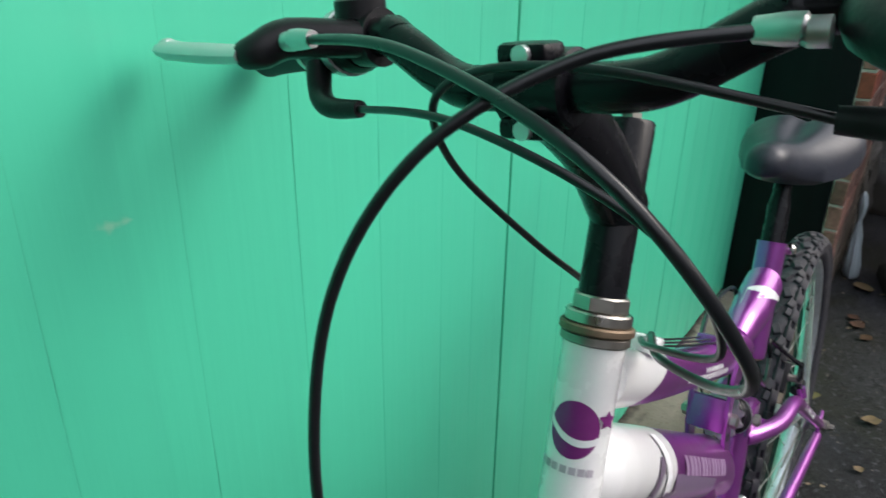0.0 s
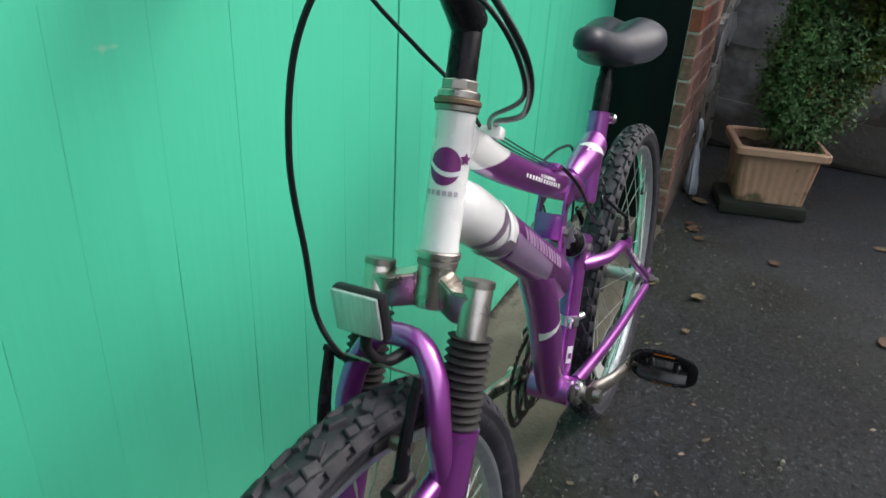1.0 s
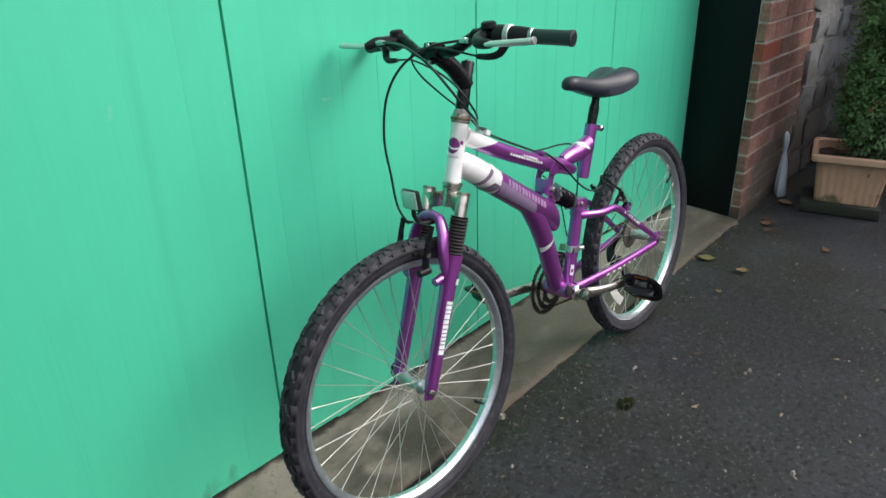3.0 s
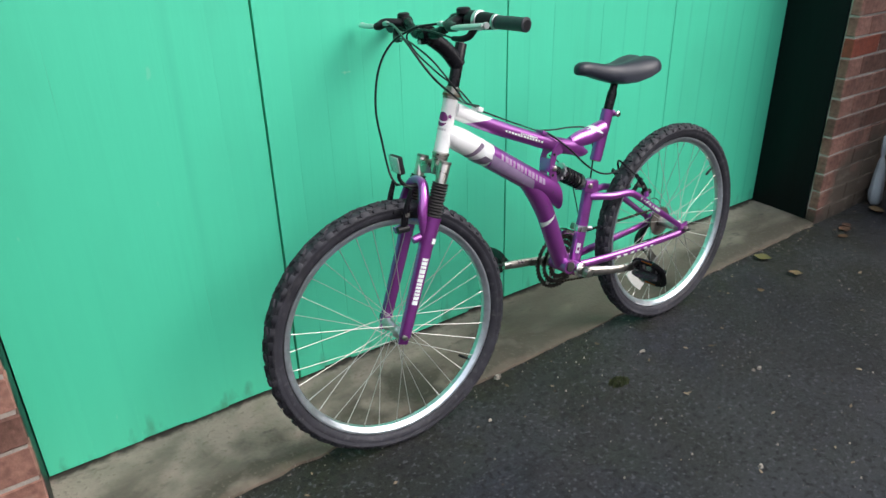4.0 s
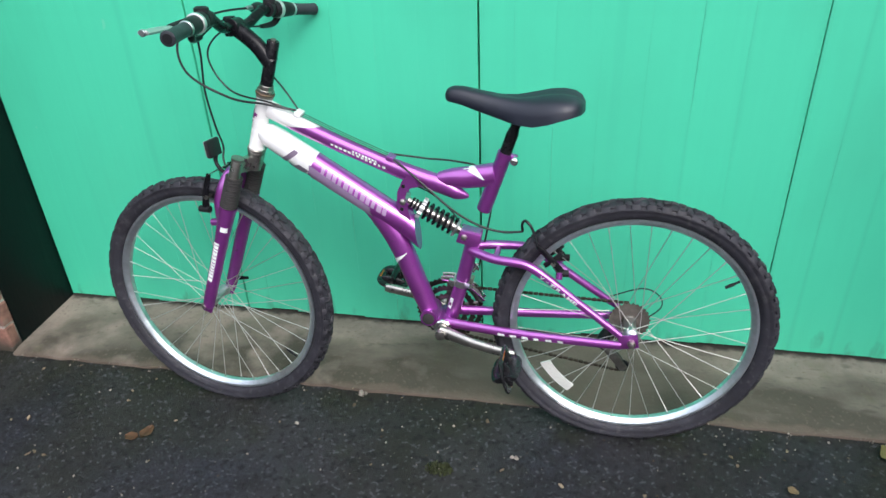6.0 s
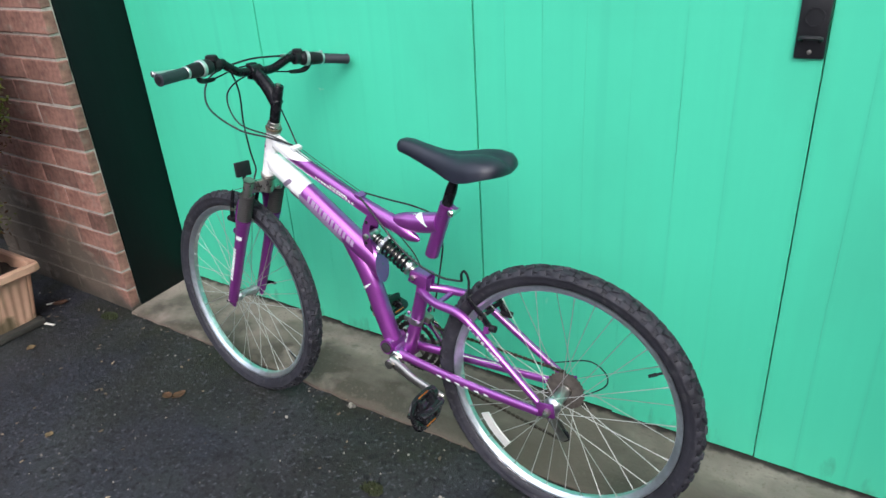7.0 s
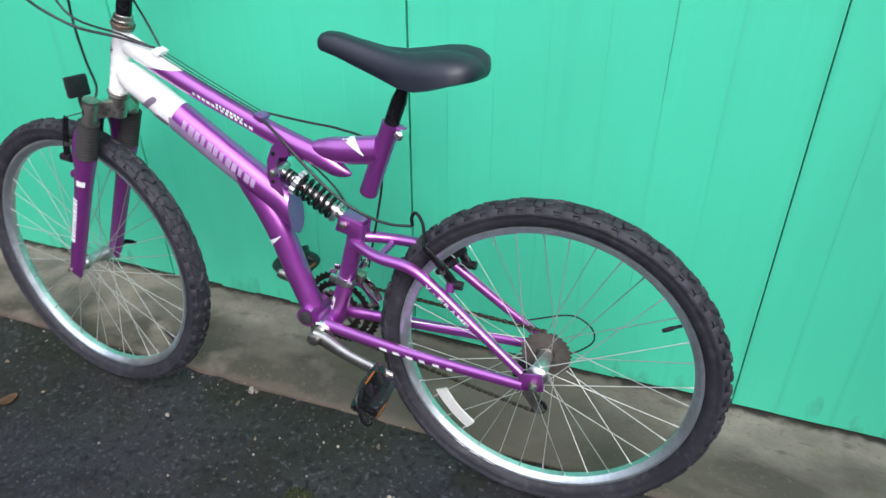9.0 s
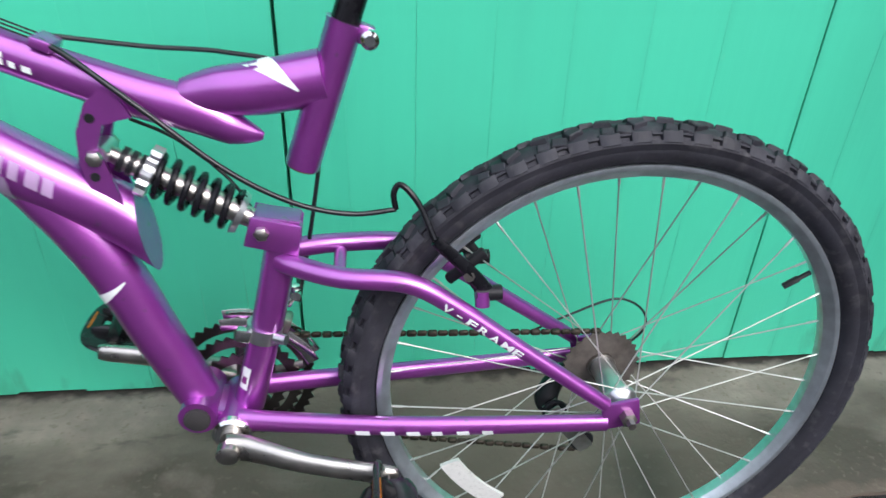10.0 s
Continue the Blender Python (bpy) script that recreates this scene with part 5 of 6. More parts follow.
for r, y, t, mt in ((0.086, 0.056, 42, "ring"), (0.069, 0.048, 34, "ring"), (0.050, 0.040, 24, "ring")):
    chainring(r, y, t, mt)
for k in range(5):
    a = 2 * math.pi * k / 5 + 0.3
    d = Vector((math.cos(a), 0, math.sin(a)))
    part("spider_arm", tube([BB + d * 0.012 + Vector((0, 0.056, 0)), BB + d * 0.078 + Vector((0, 0.053, 0))], [0.009, 0.006], 10, 1, (0.6, 1)), M["steel"], drive)
CA = math.atan2(-0.024, 0.170)
cd = Vector((math.cos(CA), 0, math.sin(CA)))
for sg in (-1, 1):
    d = cd * (1 if sg < 0 else -1)
    base = BB + Vector((0, 0.062 * sg if sg < 0 else 0.072, 0))
    end = BB + d * 0.171 + Vector((0, 0.092 * sg, 0))
    arm = part("crank_arm", tube([base - d * 0.004, base + d * 0.02, base.lerp(end, 0.5) + Vector((0, 0.004 * sg, 0)), end - d * 0.004, end + d * 0.012], [0.0155, 0.0150, 0.0115, 0.0115, 0.0085], 16, 3, (0.72, 1.1)), M["chrome"], drive, "silver crank arm")
    part("crank_bolt", lathe([(0.0125, 0.0), (0.0125, 0.012 * sg), (0.009, 0.014 * sg)], base + Vector((0, 0.002 * sg, 0)), 16), M["chrome"], arm)
    # pedal: cage body, end plates, spindle, reflectors
    turn = (0, 74 if sg < 0 else 12, 0)
    pm = pose(end.x, end.y + 0.060 * sg, end.z, 0, turn[1], 0) @ Matrix.Diagonal((0.68, 0.92, 0.90, 1))
    bm = tube([Vector((0, -0.046, 0)), Vector((0, 0.046, 0))], [0.013, 0.012], 14)
    bm.transform(pm)
    pedal = part("pedal", bm, M["plastic"], drive, "black plastic cage pedal with amber reflectors")
    ring = [(0.050 * math.copysign(abs(math.cos(q)) ** 0.62, math.cos(q)), 0.050 * math.copysign(abs(math.sin(q)) ** 0.62, math.sin(q)), 0.0) for q in np.linspace(0, 2 * math.pi, 33)]
    bm = tube(ring, 0.0165, 12, 1, (0.30, 1.0))
    bm.transform(pm)
    part("pedal_cage", bm, M["gloss"], pedal)
    for y in (-0.024, 0.024):
        bm = tube([Vector((-0.046, y, 0)), Vector((-0.020, y, 0.001)), Vector((0.020, y, 0.001)), Vector((0.046, y, 0))], [0.007, 0.0105, 0.0105, 0.007], 10, 3, (0.6, 1.45))
        bm.transform(pm)
        part("cage_rib", bm, M["gloss"], pedal)
    bm = tube([Vector((0, -0.047, 0)), Vector((0, -0.030, 0)), Vector((0, 0.0, 0)), Vector((0, 0.030, 0)), Vector((0, 0.047, 0))], [0.0150, 0.0190, 0.0205, 0.0190, 0.0150], 16, 3, (1.95, 0.80))
    bm.transform(pm)
    part("pedal_body", bm, M["gloss"], pedal)
    for sx2 in (-1, 1):
        bm = block((0.0545 * sx2, 0, 0.0), (0.0055, 0.042, 0.0105), bevel=0.0012)
        bm.transform(pm)
        part("pedal_reflector", bm, M["orange"], pedal, "amber pedal reflector")
    part("spindle", tube([end, end + Vector((0, 0.016 * sg, 0))], 0.0065, 10), M["steel"], pedal)

# cassette
cas = part("cassette", lathe([(0.018, 0.022), (0.018, 0.048)], RA, 20), M["steel"], bike, "dark rear sprocket cassette")
for k in range(6):
    r, y = 0.048 - 0.0052 * k, 0.028 + 0.0040 * k
    bm = bmesh.new()
    n = 2 * (28 - 3 * k)
    vs = [[bm.verts.new(RA + Vector(((r + (0.0022 if j % 2 else -0.0022)) * math.cos(2 * math.pi * j / n), y + s, (r + (0.0022 if j % 2 else -0.0022)) * math.sin(2 * math.pi * j / n)))) for j in range(n)] for s in (-0.001, 0.001)]
    bm.faces.new(vs[0])
    bm.faces.new(vs[1])
    for j in range(n):
        bm.faces.new((vs[0][j], vs[0][(j + 1) % n], vs[1][(j + 1) % n], vs[1][j]))
    part("sprocket", bm, M["sprocket"], cas)


def chain(a, b, name):
    """Links laid between two points."""
    bm = bmesh.new()
    n = int((b - a).length / 0.0127)
    d = (b - a).normalized()
    ang = math.degrees(math.atan2(-d.z, d.x))
    for k in range(n):
        c = a + (b - a) * ((k + 0.5) / n)
        w = 0.0075 if k % 2 else 0.0055
        own = block((0, 0, 0), (0.0122, w, 0.0075), bevel=0.0018, seg=1)
        own.transform(pose(c.x, c.y, c.z, 0, ang, 0))
        merge(own, bm)
    return part(name, bm, M["chain"], drive, "oily drive chain")


chain(BB + Vector((0.010, 0.049, 0.071)), RA + Vector((-0.004, 0.034, 0.046)), "chain_upper")
chain(BB + Vector((0.012, 0.049, -0.070)), Vector((1.474, 0.043, 0.170)), "chain_lower")
mech = part("rear_derailleur", tube([Vector((1.488, 0.074, 0.310)), Vector((1.466, 0.082, 0.284)), Vector((1.444, 0.078, 0.266)), Vector((1.430, 0.066, 0.246)), Vector((1.432, 0.060, 0.230))], [0.010, 0.012, 0.014, 0.0165, 0.011], 12, 4), M["plastic"], bike, "black rear derailleur with a steel cage")
part("cage_plate", block((1.458, 0.050, 0.214), (0.022, 0.003, 0.092), (0, -38, 0), 0.0014), M["steel"], mech)
part("cage_plate", block((1.458, 0.036, 0.214), (0.022, 0.003, 0.092), (0, -38, 0), 0.0014), M["steel"], mech)
for c in (Vector((1.437, 0.043, 0.242)), Vector((1.480, 0.043, 0.186))):
    part("jockey_wheel", lathe([(0.016, -0.003), (0.0175, 0.0), (0.016, 0.003)], c, 20), M["plastic"], mech)
fm = part("front_derailleur", tube([mast_p[0].lerp(mast_p[2], 0.40), mast_p[0].lerp(mast_p[2], 0.47)], 0.0198, 20), M["alloy"], bike, "silver front derailleur band and cage")
fc = mast_p[0].lerp(mast_p[2], 0.43)
part("band_bolt", tube([fc + Vector((0.014, -0.014, 0)), fc + Vector((0.026, -0.020, 0))], 0.006, 10), M["alloy"], fm)
part("mech_link", block(tuple(fc + Vector((0.012, 0.030, -0.006))), (0.030, 0.022, 0.020), (0, 20, 0), 0.003), M["steel"], fm)
part("band_ear", block(tuple(fc + Vector((-0.020, -0.012, 0.004))), (0.016, 0.010, 0.016), (0, 16, 0), 0.002), M["polished"], fm)
part("mech_arm", block(tuple(fc + Vector((0.030, 0.026, 0.030))), (0.012, 0.014, 0.028), (0, 30, 0), 0.003), M["polished"], fm)
part("arm_bolt", tube([fc + Vector((0.036, 0.014, 0.034)), fc + Vector((0.036, 0.022, 0.034))], 0.006, 10), M["polished"], fm)
for y in (0.040, 0.060):
    pts = [BB + Vector((0.094 * math.cos(a), y, 0.094 * math.sin(a))) for a in np.linspace(radians(100), radians(22), 8)]
    part("mech_cage", tube(pts, 0.006, 8, 2, (0.25, 1.3)), M["polished"], fm, "bright steel chain cage")

# --- front reflector on its bracket ---
rc = Vector((0.478, 0.000, 0.734))
ref = part("front_reflector", steered(block(tuple(rc), (0.012, 0.050, 0.043), (0, -6, 0), 0.004)), M["plastic"], bike, "clear front reflector in black housing")
part("lens", steered(block(tuple(rc + Vector((-0.0068, 0, 0.001))), (0.004, 0.045, 0.038), (0, -6, 0), 0.0015)), M["reflector"], ref, "clear ribbed reflector lens")
part("bracket", steered(tube([rc + Vector((0.004, 0, -0.018)), rc + Vector((0.002, 0, -0.036)), rc + Vector((0.018, -0.004, -0.056)), rc + Vector((0.045, -0.010, -0.058))], [0.006, 0.0045, 0.005, 0.006], 10, 4)), M["plastic"], ref)


# ---- brick piers ----
COURSE, BRICK_L, JOINT = 0.0802, 0.228, 0.009


def brick_mesh(ln, hgt, dep, seed, mat="brick"):
    """A slightly chipped brick about its centre."""
    rnd = random.Random(seed)
    bm = bmesh.new()
    bmesh.ops.create_cube(bm, size=1)
    for v in bm.verts:
        v.co = Vector((v.co.x * ln, v.co.y * dep, v.co.z * hgt)) + Vector([rnd.uniform(-0.0018, 0.0018) for _ in range(3)])
    bmesh.ops.bevel(bm, geom=bm.edges[:], offset=0.0035, segments=1, affect="EDGES")
    me = bpy.data.meshes.new("brick")
    bmesh.ops.recalc_face_normals(bm, faces=bm.faces)
    bm.to_mesh(me)
    bm.free()
    me.materials.append(M[mat])
    return me


FULL = [brick_mesh(BRICK_L - 0.003, COURSE - JOINT + 0.001, 0.040, k) for k in range(5)]
HALFB = [brick_mesh(BRICK_L / 2 - 0.003, COURSE - JOINT + 0.001, 0.040, 20 + k) for k in range(4)]


ORANGE = brick_mesh(BRICK_L - 0.005, COURSE - JOINT, 0.040, 77, "brick_orange")


def pier(name, xa, xb, corner, top, first=0.012):
    """A brick pier: mortar core, bricks in the front face, and the return beside the jamb."""
    sg = 1 if corner == xa else -1
    far = xb if sg > 0 else xa
    core = block(((corner + far) / 2 + 0.036 * sg, PIER_Y + 0.172, top / 2), (xb - xa - 0.072, 0.256, top))
    block(((corner + far) / 2 + 0.002 * sg, PIER_Y + 0.0235, top / 2), (xb - xa - 0.004, 0.039, top), bm=core)
    wall = tagged(link(name, core, M["mortar"]), "weathered red brick pier with pale mortar and mud splashed foot", "brick wall", kind="structure")
    rnd = random.Random(len(name) * 7)
    rows = int((top - first) / COURSE)
    for r in range(rows):
        z = first + (r + 0.5) * COURSE
        u, k = 0.0, 0
        width = xb - xa
        while u < width - 0.03:
            short = (k == 0 and r % 2 == 0) or width - u < BRICK_L
            ln = BRICK_L / 2 if short else BRICK_L
            if width - u < ln - 0.02:
                break
            me = ORANGE if (sg > 0 and r == 9 and k == 0) else rnd.choice(HALFB if short else FULL)
            ob = new("brick", me)
            ob.parent = wall
            ob.location = (corner + sg * (u + ln / 2 - 0.0025), PIER_Y + 0.0200 + rnd.uniform(-0.0015, 0.0015), z)
            ob.rotation_euler = (0, radians(rnd.uniform(-0.4, 0.4)), math.pi if rnd.random() < 0.5 else 0)
            u += ln
            k += 1
        rest = width - u
        if rest > 0.02:
            ob = new("brick", HALFB[r % 4])
            ob.parent = wall
            ob.location = (corner + sg * (u + rest / 2), PIER_Y + 0.0200, z)
            ob.scale = ((rest + 0.004) / (BRICK_L / 2), 1, 1)
    return wall


pier("wall_left", -1.26, X0, X0, 2.30)
pier("wall_right", X1, 3.29, X1, 2.30, -0.0185)
bm = block(((X0 + X1) / 2, -0.14, 2.50), (X1 - X0 + 1.55, 0.30, 0.46))
tagged(link("wall_over_door", bm, M["brick"]), "plain red brick wall over the garage door", "brick wall", kind="structure")
bm = block(((X0 + X1) / 2, 2.4, 1.35), (X1 - X0 + 1.9, 4.2, 2.60))
tagged(link("garage_body", bm, M["plaster"]), "plain plastered garage body behind the door", "garage", kind="structure")


# ---- rubble stone walls ----
def stone_mesh(w, h, d, rnd, mat):
    """An irregular stone: a bulged block with uneven corners."""
    bm = bmesh.new()
    bmesh.ops.create_cube(bm, size=1)
    bmesh.ops.subdivide_edges(bm, edges=bm.edges[:], cuts=1, use_grid_fill=True)
    off = Vector((rnd.uniform(0, 50), rnd.uniform(0, 50), 0))
    for v in bm.verts:
        q = v.co.copy()
        v.co = Vector((q.x * w * (1 - 0.16 * abs(q.z)), q.y * d * (1.1 - 0.5 * max(abs(q.x), abs(q.z))), q.z * h * (1 - 0.16 * abs(q.x))))
        v.co += 0.024 * noise.noise_vector(q * 2 + off)
    me = bpy.data.meshes.new("stone")
    bmesh.ops.recalc_face_normals(bm, faces=bm.faces)
    bm.to_mesh(me)
    bm.free()
    me.materials.append(mat)
    me.shade_smooth()
    me.set_sharp_from_angle(angle=radians(50))
    return me


def stone_wall(name, start, angle, length, height, seed, label, mat, joint, course=(0.11, 0.20)):
    """Stones laid in uneven courses on a wall that runs from start along angle; its face looks to its right."""
    rnd = random.Random(seed)
    wall = tagged(link(name, block((length / 2, 0.124, height / 2), (length, 0.24, height), bevel=0.01), joint), label, "stone wall", kind="structure")
    wall.matrix_world = pose(start[0], start[1], 0, 0, 0, angle)
    z = 0.0
    while z < height - 0.04:
        h = rnd.uniform(*course)
        x = rnd.uniform(-0.1, 0.0)
        while x < length - 0.05:
            w = rnd.uniform(1.1, 2.0) * h
            d = rnd.uniform(0.020, 0.034)
            ob = new("stone", stone_mesh(w - d, h - d + rnd.uniform(-0.012, 0.008), 0.12, rnd, mat))
            ob.parent = wall
            ob.location = (min(x + w / 2, length - 0.05), 0.045 + rnd.uniform(-0.008, 0.006), min(z + h / 2, height - 0.03))
            ob.rotation_euler = (0, radians(rnd.uniform(-5, 5)), 0)
            x += w
        z += h
    return wall


stone_wall("wall_stone_back", (3.292, -0.30), 0, 0.64, 1.60, 3, "grey rubble stone wall beside the brick pier", M["stone"], M["stone_joint"], (0.14, 0.21))
stone_wall("wall_stone_right", (3.90, -0.28), -95, 2.6, 1.30, 5, "grey rubble stone boundary wall", M["stone"], M["stone_joint"], (0.20, 0.30))
stone_wall("wall_stone_left", (-2.35, -3.2), 86, 3.0, 1.6, 9, "near-black rubble stone boundary wall", M["dark_stone"], M["dark_stone"])
bm = block((-1.80, -0.05, 0.8), (1.08, 0.25, 1.6), bevel=0.01)
tagged(link("wall_stone_behind_plant", bm, M["dark_stone"]), "dark stone wall behind the potted shrub", "stone wall", kind="structure")
# unseen wall, added to block low light from the horizon
bm = block((1.0, -8.0, 1.5), (18, 0.25, 3.0))
tagged(link("wall_opposite", bm, M["plaster"]), "unseen plain wall added across the yard to cut low horizon light", "wall", kind="structure")


# ---- planters ----
def square_ring(bm, half, z, flute=0.0, n=18, corner=0.025):
    """One level of a rounded square, its sides fluted where flute is given."""
    out = []
    for side in range(4):
        d = Vector((math.cos(side * math.pi / 2), math.sin(side * math.pi / 2), 0))
        e = Vector((-d.y, d.x, 0))
        for k in range(n):
            f = -1 + 2 * (k + 0.5) / n
            edge = max(0, abs(f) - (1 - corner / half)) * half
            depth = half - edge * 0.45
            wave = flute * (0.5 + 0.5 * math.cos(f * math.pi * 9)) if abs(f) < 0.9 else 0
            out.append(bm.verts.new(d * (depth - wave) + e * f * half + Vector((0, 0, z))))
    return out


def planter(label, loc, turn, top, bottom, height):
    root = tagged(new("planter"), label, "planter", "potted shrubs")
    root.matrix_world = pose(*loc, 0, 0, turn)
    bm = bmesh.new()
    t, b, h = top / 2, bottom / 2, height
    body = t - 0.022
    levels = [(b - 0.012, 0, 0), (b, 0.002, 0), (b + 0.002, 0.02, 0.0045), (body - (body - b) * 0.16, h * 0.84, 0.0045), (body - (body - b) * 0.13, h * 0.87, 0), (body, h - 0.036, 0), (t - 0.004, h - 0.034, 0), (t, h - 0.028, 0), (t, h - 0.005, 0),
              (t - 0.005, h, 0), (t - 0.020, h, 0), (t - 0.026, h - 0.006, 0), (t - 0.034, h - 0.060, 0)]
    rings = [square_ring(bm, r, z, fl, 54) for r, z, fl in levels]
    m2 = len(rings[0])
    for p, q in zip(rings, rings[1:]):
        for k in range(m2):
            bm.faces.new((p[k], p[(k + 1) % m2], q[(k + 1) % m2], q[k]))
    bm.faces.new(rings[0])
    part("pot", bm, M["planter"], root, "sand-coloured fluted square plastic pot", sharp=30)
    bm = bmesh.new()
    g = [[bm.verts.new(((i / 12 - 0.5) * 2 * (t - 0.030), (j / 12 - 0.5) * 2 * (t - 0.030), h - 0.045 + 0.018 * noise.noise((i * 0.7, j * 0.7, top * 9)))) for j in range(13)] for i in range(13)]
    for i in range(12):
        for j in range(12):
            bm.faces.new((g[i][j], g[i + 1][j], g[i + 1][j + 1], g[i][j + 1]))
    part("soil", bm, M["soil"], root, "dark potting soil")
    return root


planter("sand-coloured fluted square plastic planter on a mossy slab", (3.075, -0.618, 0.054), 13, 0.344, 0.258, 0.228)
planter("sand-coloured fluted square plastic planter on a thin dull slab", (-0.750, -0.650, 0.026), 1, 0.352, 0.250, 0.232)
bm = block((-0.030, 0, 0.027), (0.24, 0.33, 0.054), bevel=0.010)
ob = tagged(link("slab", bm, M["slab"]), "mossy dark paving slab under a planter", "slab")
ob.matrix_world = pose(3.066, -0.600, 0, 0, 0, 13)
bm = block((0, 0, 0.013), (0.275, 0.255, 0.026), bevel=0.006)
ob = tagged(link("slab", bm, M["tray"]), "thin dull slab under a planter", "slab")
ob.matrix_world = pose(-0.735, -0.643, 0, 0, 0, 1)


def shrub(label, base, seed, stems, blobs, leaf, count, spare, sway=0.0, bare=0):
    """Stems from the soil, twigs, and clumps of small leaves round centres that each have a radius and a leaf material."""
    rnd = random.Random(seed)
    root = tagged(new("shrub"), label, "shrub", "potted shrubs")
    root.location = base
    trunk = None
    for k in range(stems):
        a = rnd.uniform(0, 2 * math.pi)
        r0, r1 = rnd.uniform(0.0, 0.05), rnd.uniform(0.05, 0.19)
        hgt = rnd.uniform(0.55, 1.05)
        pts = [(r0 * math.cos(a), r0 * math.sin(a), -0.03), (r0 * 1.3 * math.cos(a), r0 * 1.3 * math.sin(a), hgt * 0.3), (r1 * 0.8 * math.cos(a), r1 * 0.8 * math.sin(a), hgt * 0.65), (r1 * math.cos(a), r1 * math.sin(a), hgt)]
        pts = [(x, y + sway * (1 - math.exp(-max(z, 0) / 0.25)), z) for x, y, z in pts]
        bm = tube(pts, [rnd.uniform(0.008, 0.013), 0.008, 0.005, 0.002], 7, 4)
        for i in range(7):
            f = rnd.uniform(0.25, 0.95)
            p = Vector(pts[1]).lerp(Vector(pts[3]), f)
            d = Vector((rnd.uniform(-1, 1), rnd.uniform(-1, 1), rnd.uniform(0.4, 1.2))).normalized()
            tube([p, p + d * 0.05, p + d * rnd.uniform(0.10, 0.16) + Vector((0, 0, 0.02))], [0.0035, 0.0025, 0.001], 5, 2, bm=bm)
        part("trunk" if trunk is None else "stem", bm, M["bark"], root)
        trunk = True
    # upright stems that have lost their leaves, on the side turned to the yard
    for k in range(bare):
        x, y = rnd.uniform(0.03, 0.15), rnd.uniform(-0.05, 0.14)
        hgt = rnd.uniform(0.40, 0.72)
        pts = [(x * 0.5, y * 0.6, -0.03), (x * 0.8 + rnd.uniform(-0.01, 0.01), y * 0.85, hgt * 0.35), (x, y + rnd.uniform(-0.02, 0.02), hgt * 0.7), (x + rnd.uniform(-0.02, 0.02), y + rnd.uniform(-0.02, 0.02), hgt)]
        part("stem", tube(pts, [0.0075, rnd.uniform(0.004, 0.0065), 0.004, 0.002], 7, 4), M["bare_stem"] if k % 2 else M["bark"], root)
    groups = {}
    for c, r, mt, weight in blobs:
        groups.setdefault(mt, []).append((Vector(c), r, weight))
    for mt, lst in groups.items():
        verts, faces = [], []
        for c, r, weight in lst:
            twigs = int(count * weight * (r[0] * r[1] * r[2]) / 0.008)
            for _ in range(twigs):
                while True:
                    q = Vector((rnd.uniform(-1, 1), rnd.uniform(-1, 1), rnd.uniform(-1, 1)))
                    if 0.25 < q.length < 1:
                        break
                q *= q.length ** -0.35
                q *= 0.86 + 0.30 * noise.noise(q * 2.2 + c * 5)
                p = c + Vector((q.x * r[0], q.y * r[1], q.z * r[2]))
                axis = (q.normalized() * 0.6 + Vector((rnd.uniform(-0.6, 0.6), rnd.uniform(-0.6, 0.6), rnd.uniform(0.0, 1.0)))).normalized()
                side = axis.cross(Vector((rnd.uniform(-1, 1), rnd.uniform(-1, 1), rnd.uniform(-1, 1)))).normalized()
                up = axis.cross(side)
                # a sprig: pairs of small leaves up a short twig
                for j in range(spare):
                    b = p + axis * (j * leaf * 0.55)
                    a = j * 2.4
                    out = (side * math.cos(a) + up * math.sin(a)) * 0.85 + axis * 0.55
                    out.normalize()
                    wd = out.cross(axis)
                    if wd.length < 1e-4:
                        continue
                    wd.normalize()
                    ln = leaf * rnd.uniform(0.8, 1.3) * (1 - 0.4 * j / spare)
                    n0 = len(verts)
                    verts += [b, b + out * ln * 0.5 + wd * ln * 0.22, b + out * ln, b + out * ln * 0.5 - wd * ln * 0.22]
                    faces.append((n0, n0 + 1, n0 + 2, n0 + 3))
        me = bpy.data.meshes.new("foliage")
        me.from_pydata([tuple(v) for v in verts], [], faces)
        me.materials.append(M[mt])
        ob = new("foliage", me)
        ob.parent = root
        tagged(ob, "", kind="stuff")
    return root


def clumps(seed, count, height, shape, palette, sway=0.0, low=0.08):
    """Many small leaf clumps inside a crown whose half width at rising heights is shape; palette(x, y, z, rnd) names a clump's leaf."""
    rnd = random.Random(seed)
    out = []
    while len(out) < count:
        z = rnd.uniform(low, height)
        reach = float(np.interp(z, [p for p, _ in shape], [q for _, q in shape]))
        a, q = rnd.uniform(0, 2 * math.pi), math.sqrt(rnd.uniform(0.15, 1.0))
        x, y = reach * q * math.cos(a), reach * q * math.sin(a)
        r = rnd.uniform(0.050, 0.090)
        pick = palette(x, y, z, rnd)
        if pick:
            out.append(((x, y + sway * (1 - math.exp(-z / 0.25)), z), (r, r, r * rnd.uniform(1.1, 1.6)), *pick))
    return out


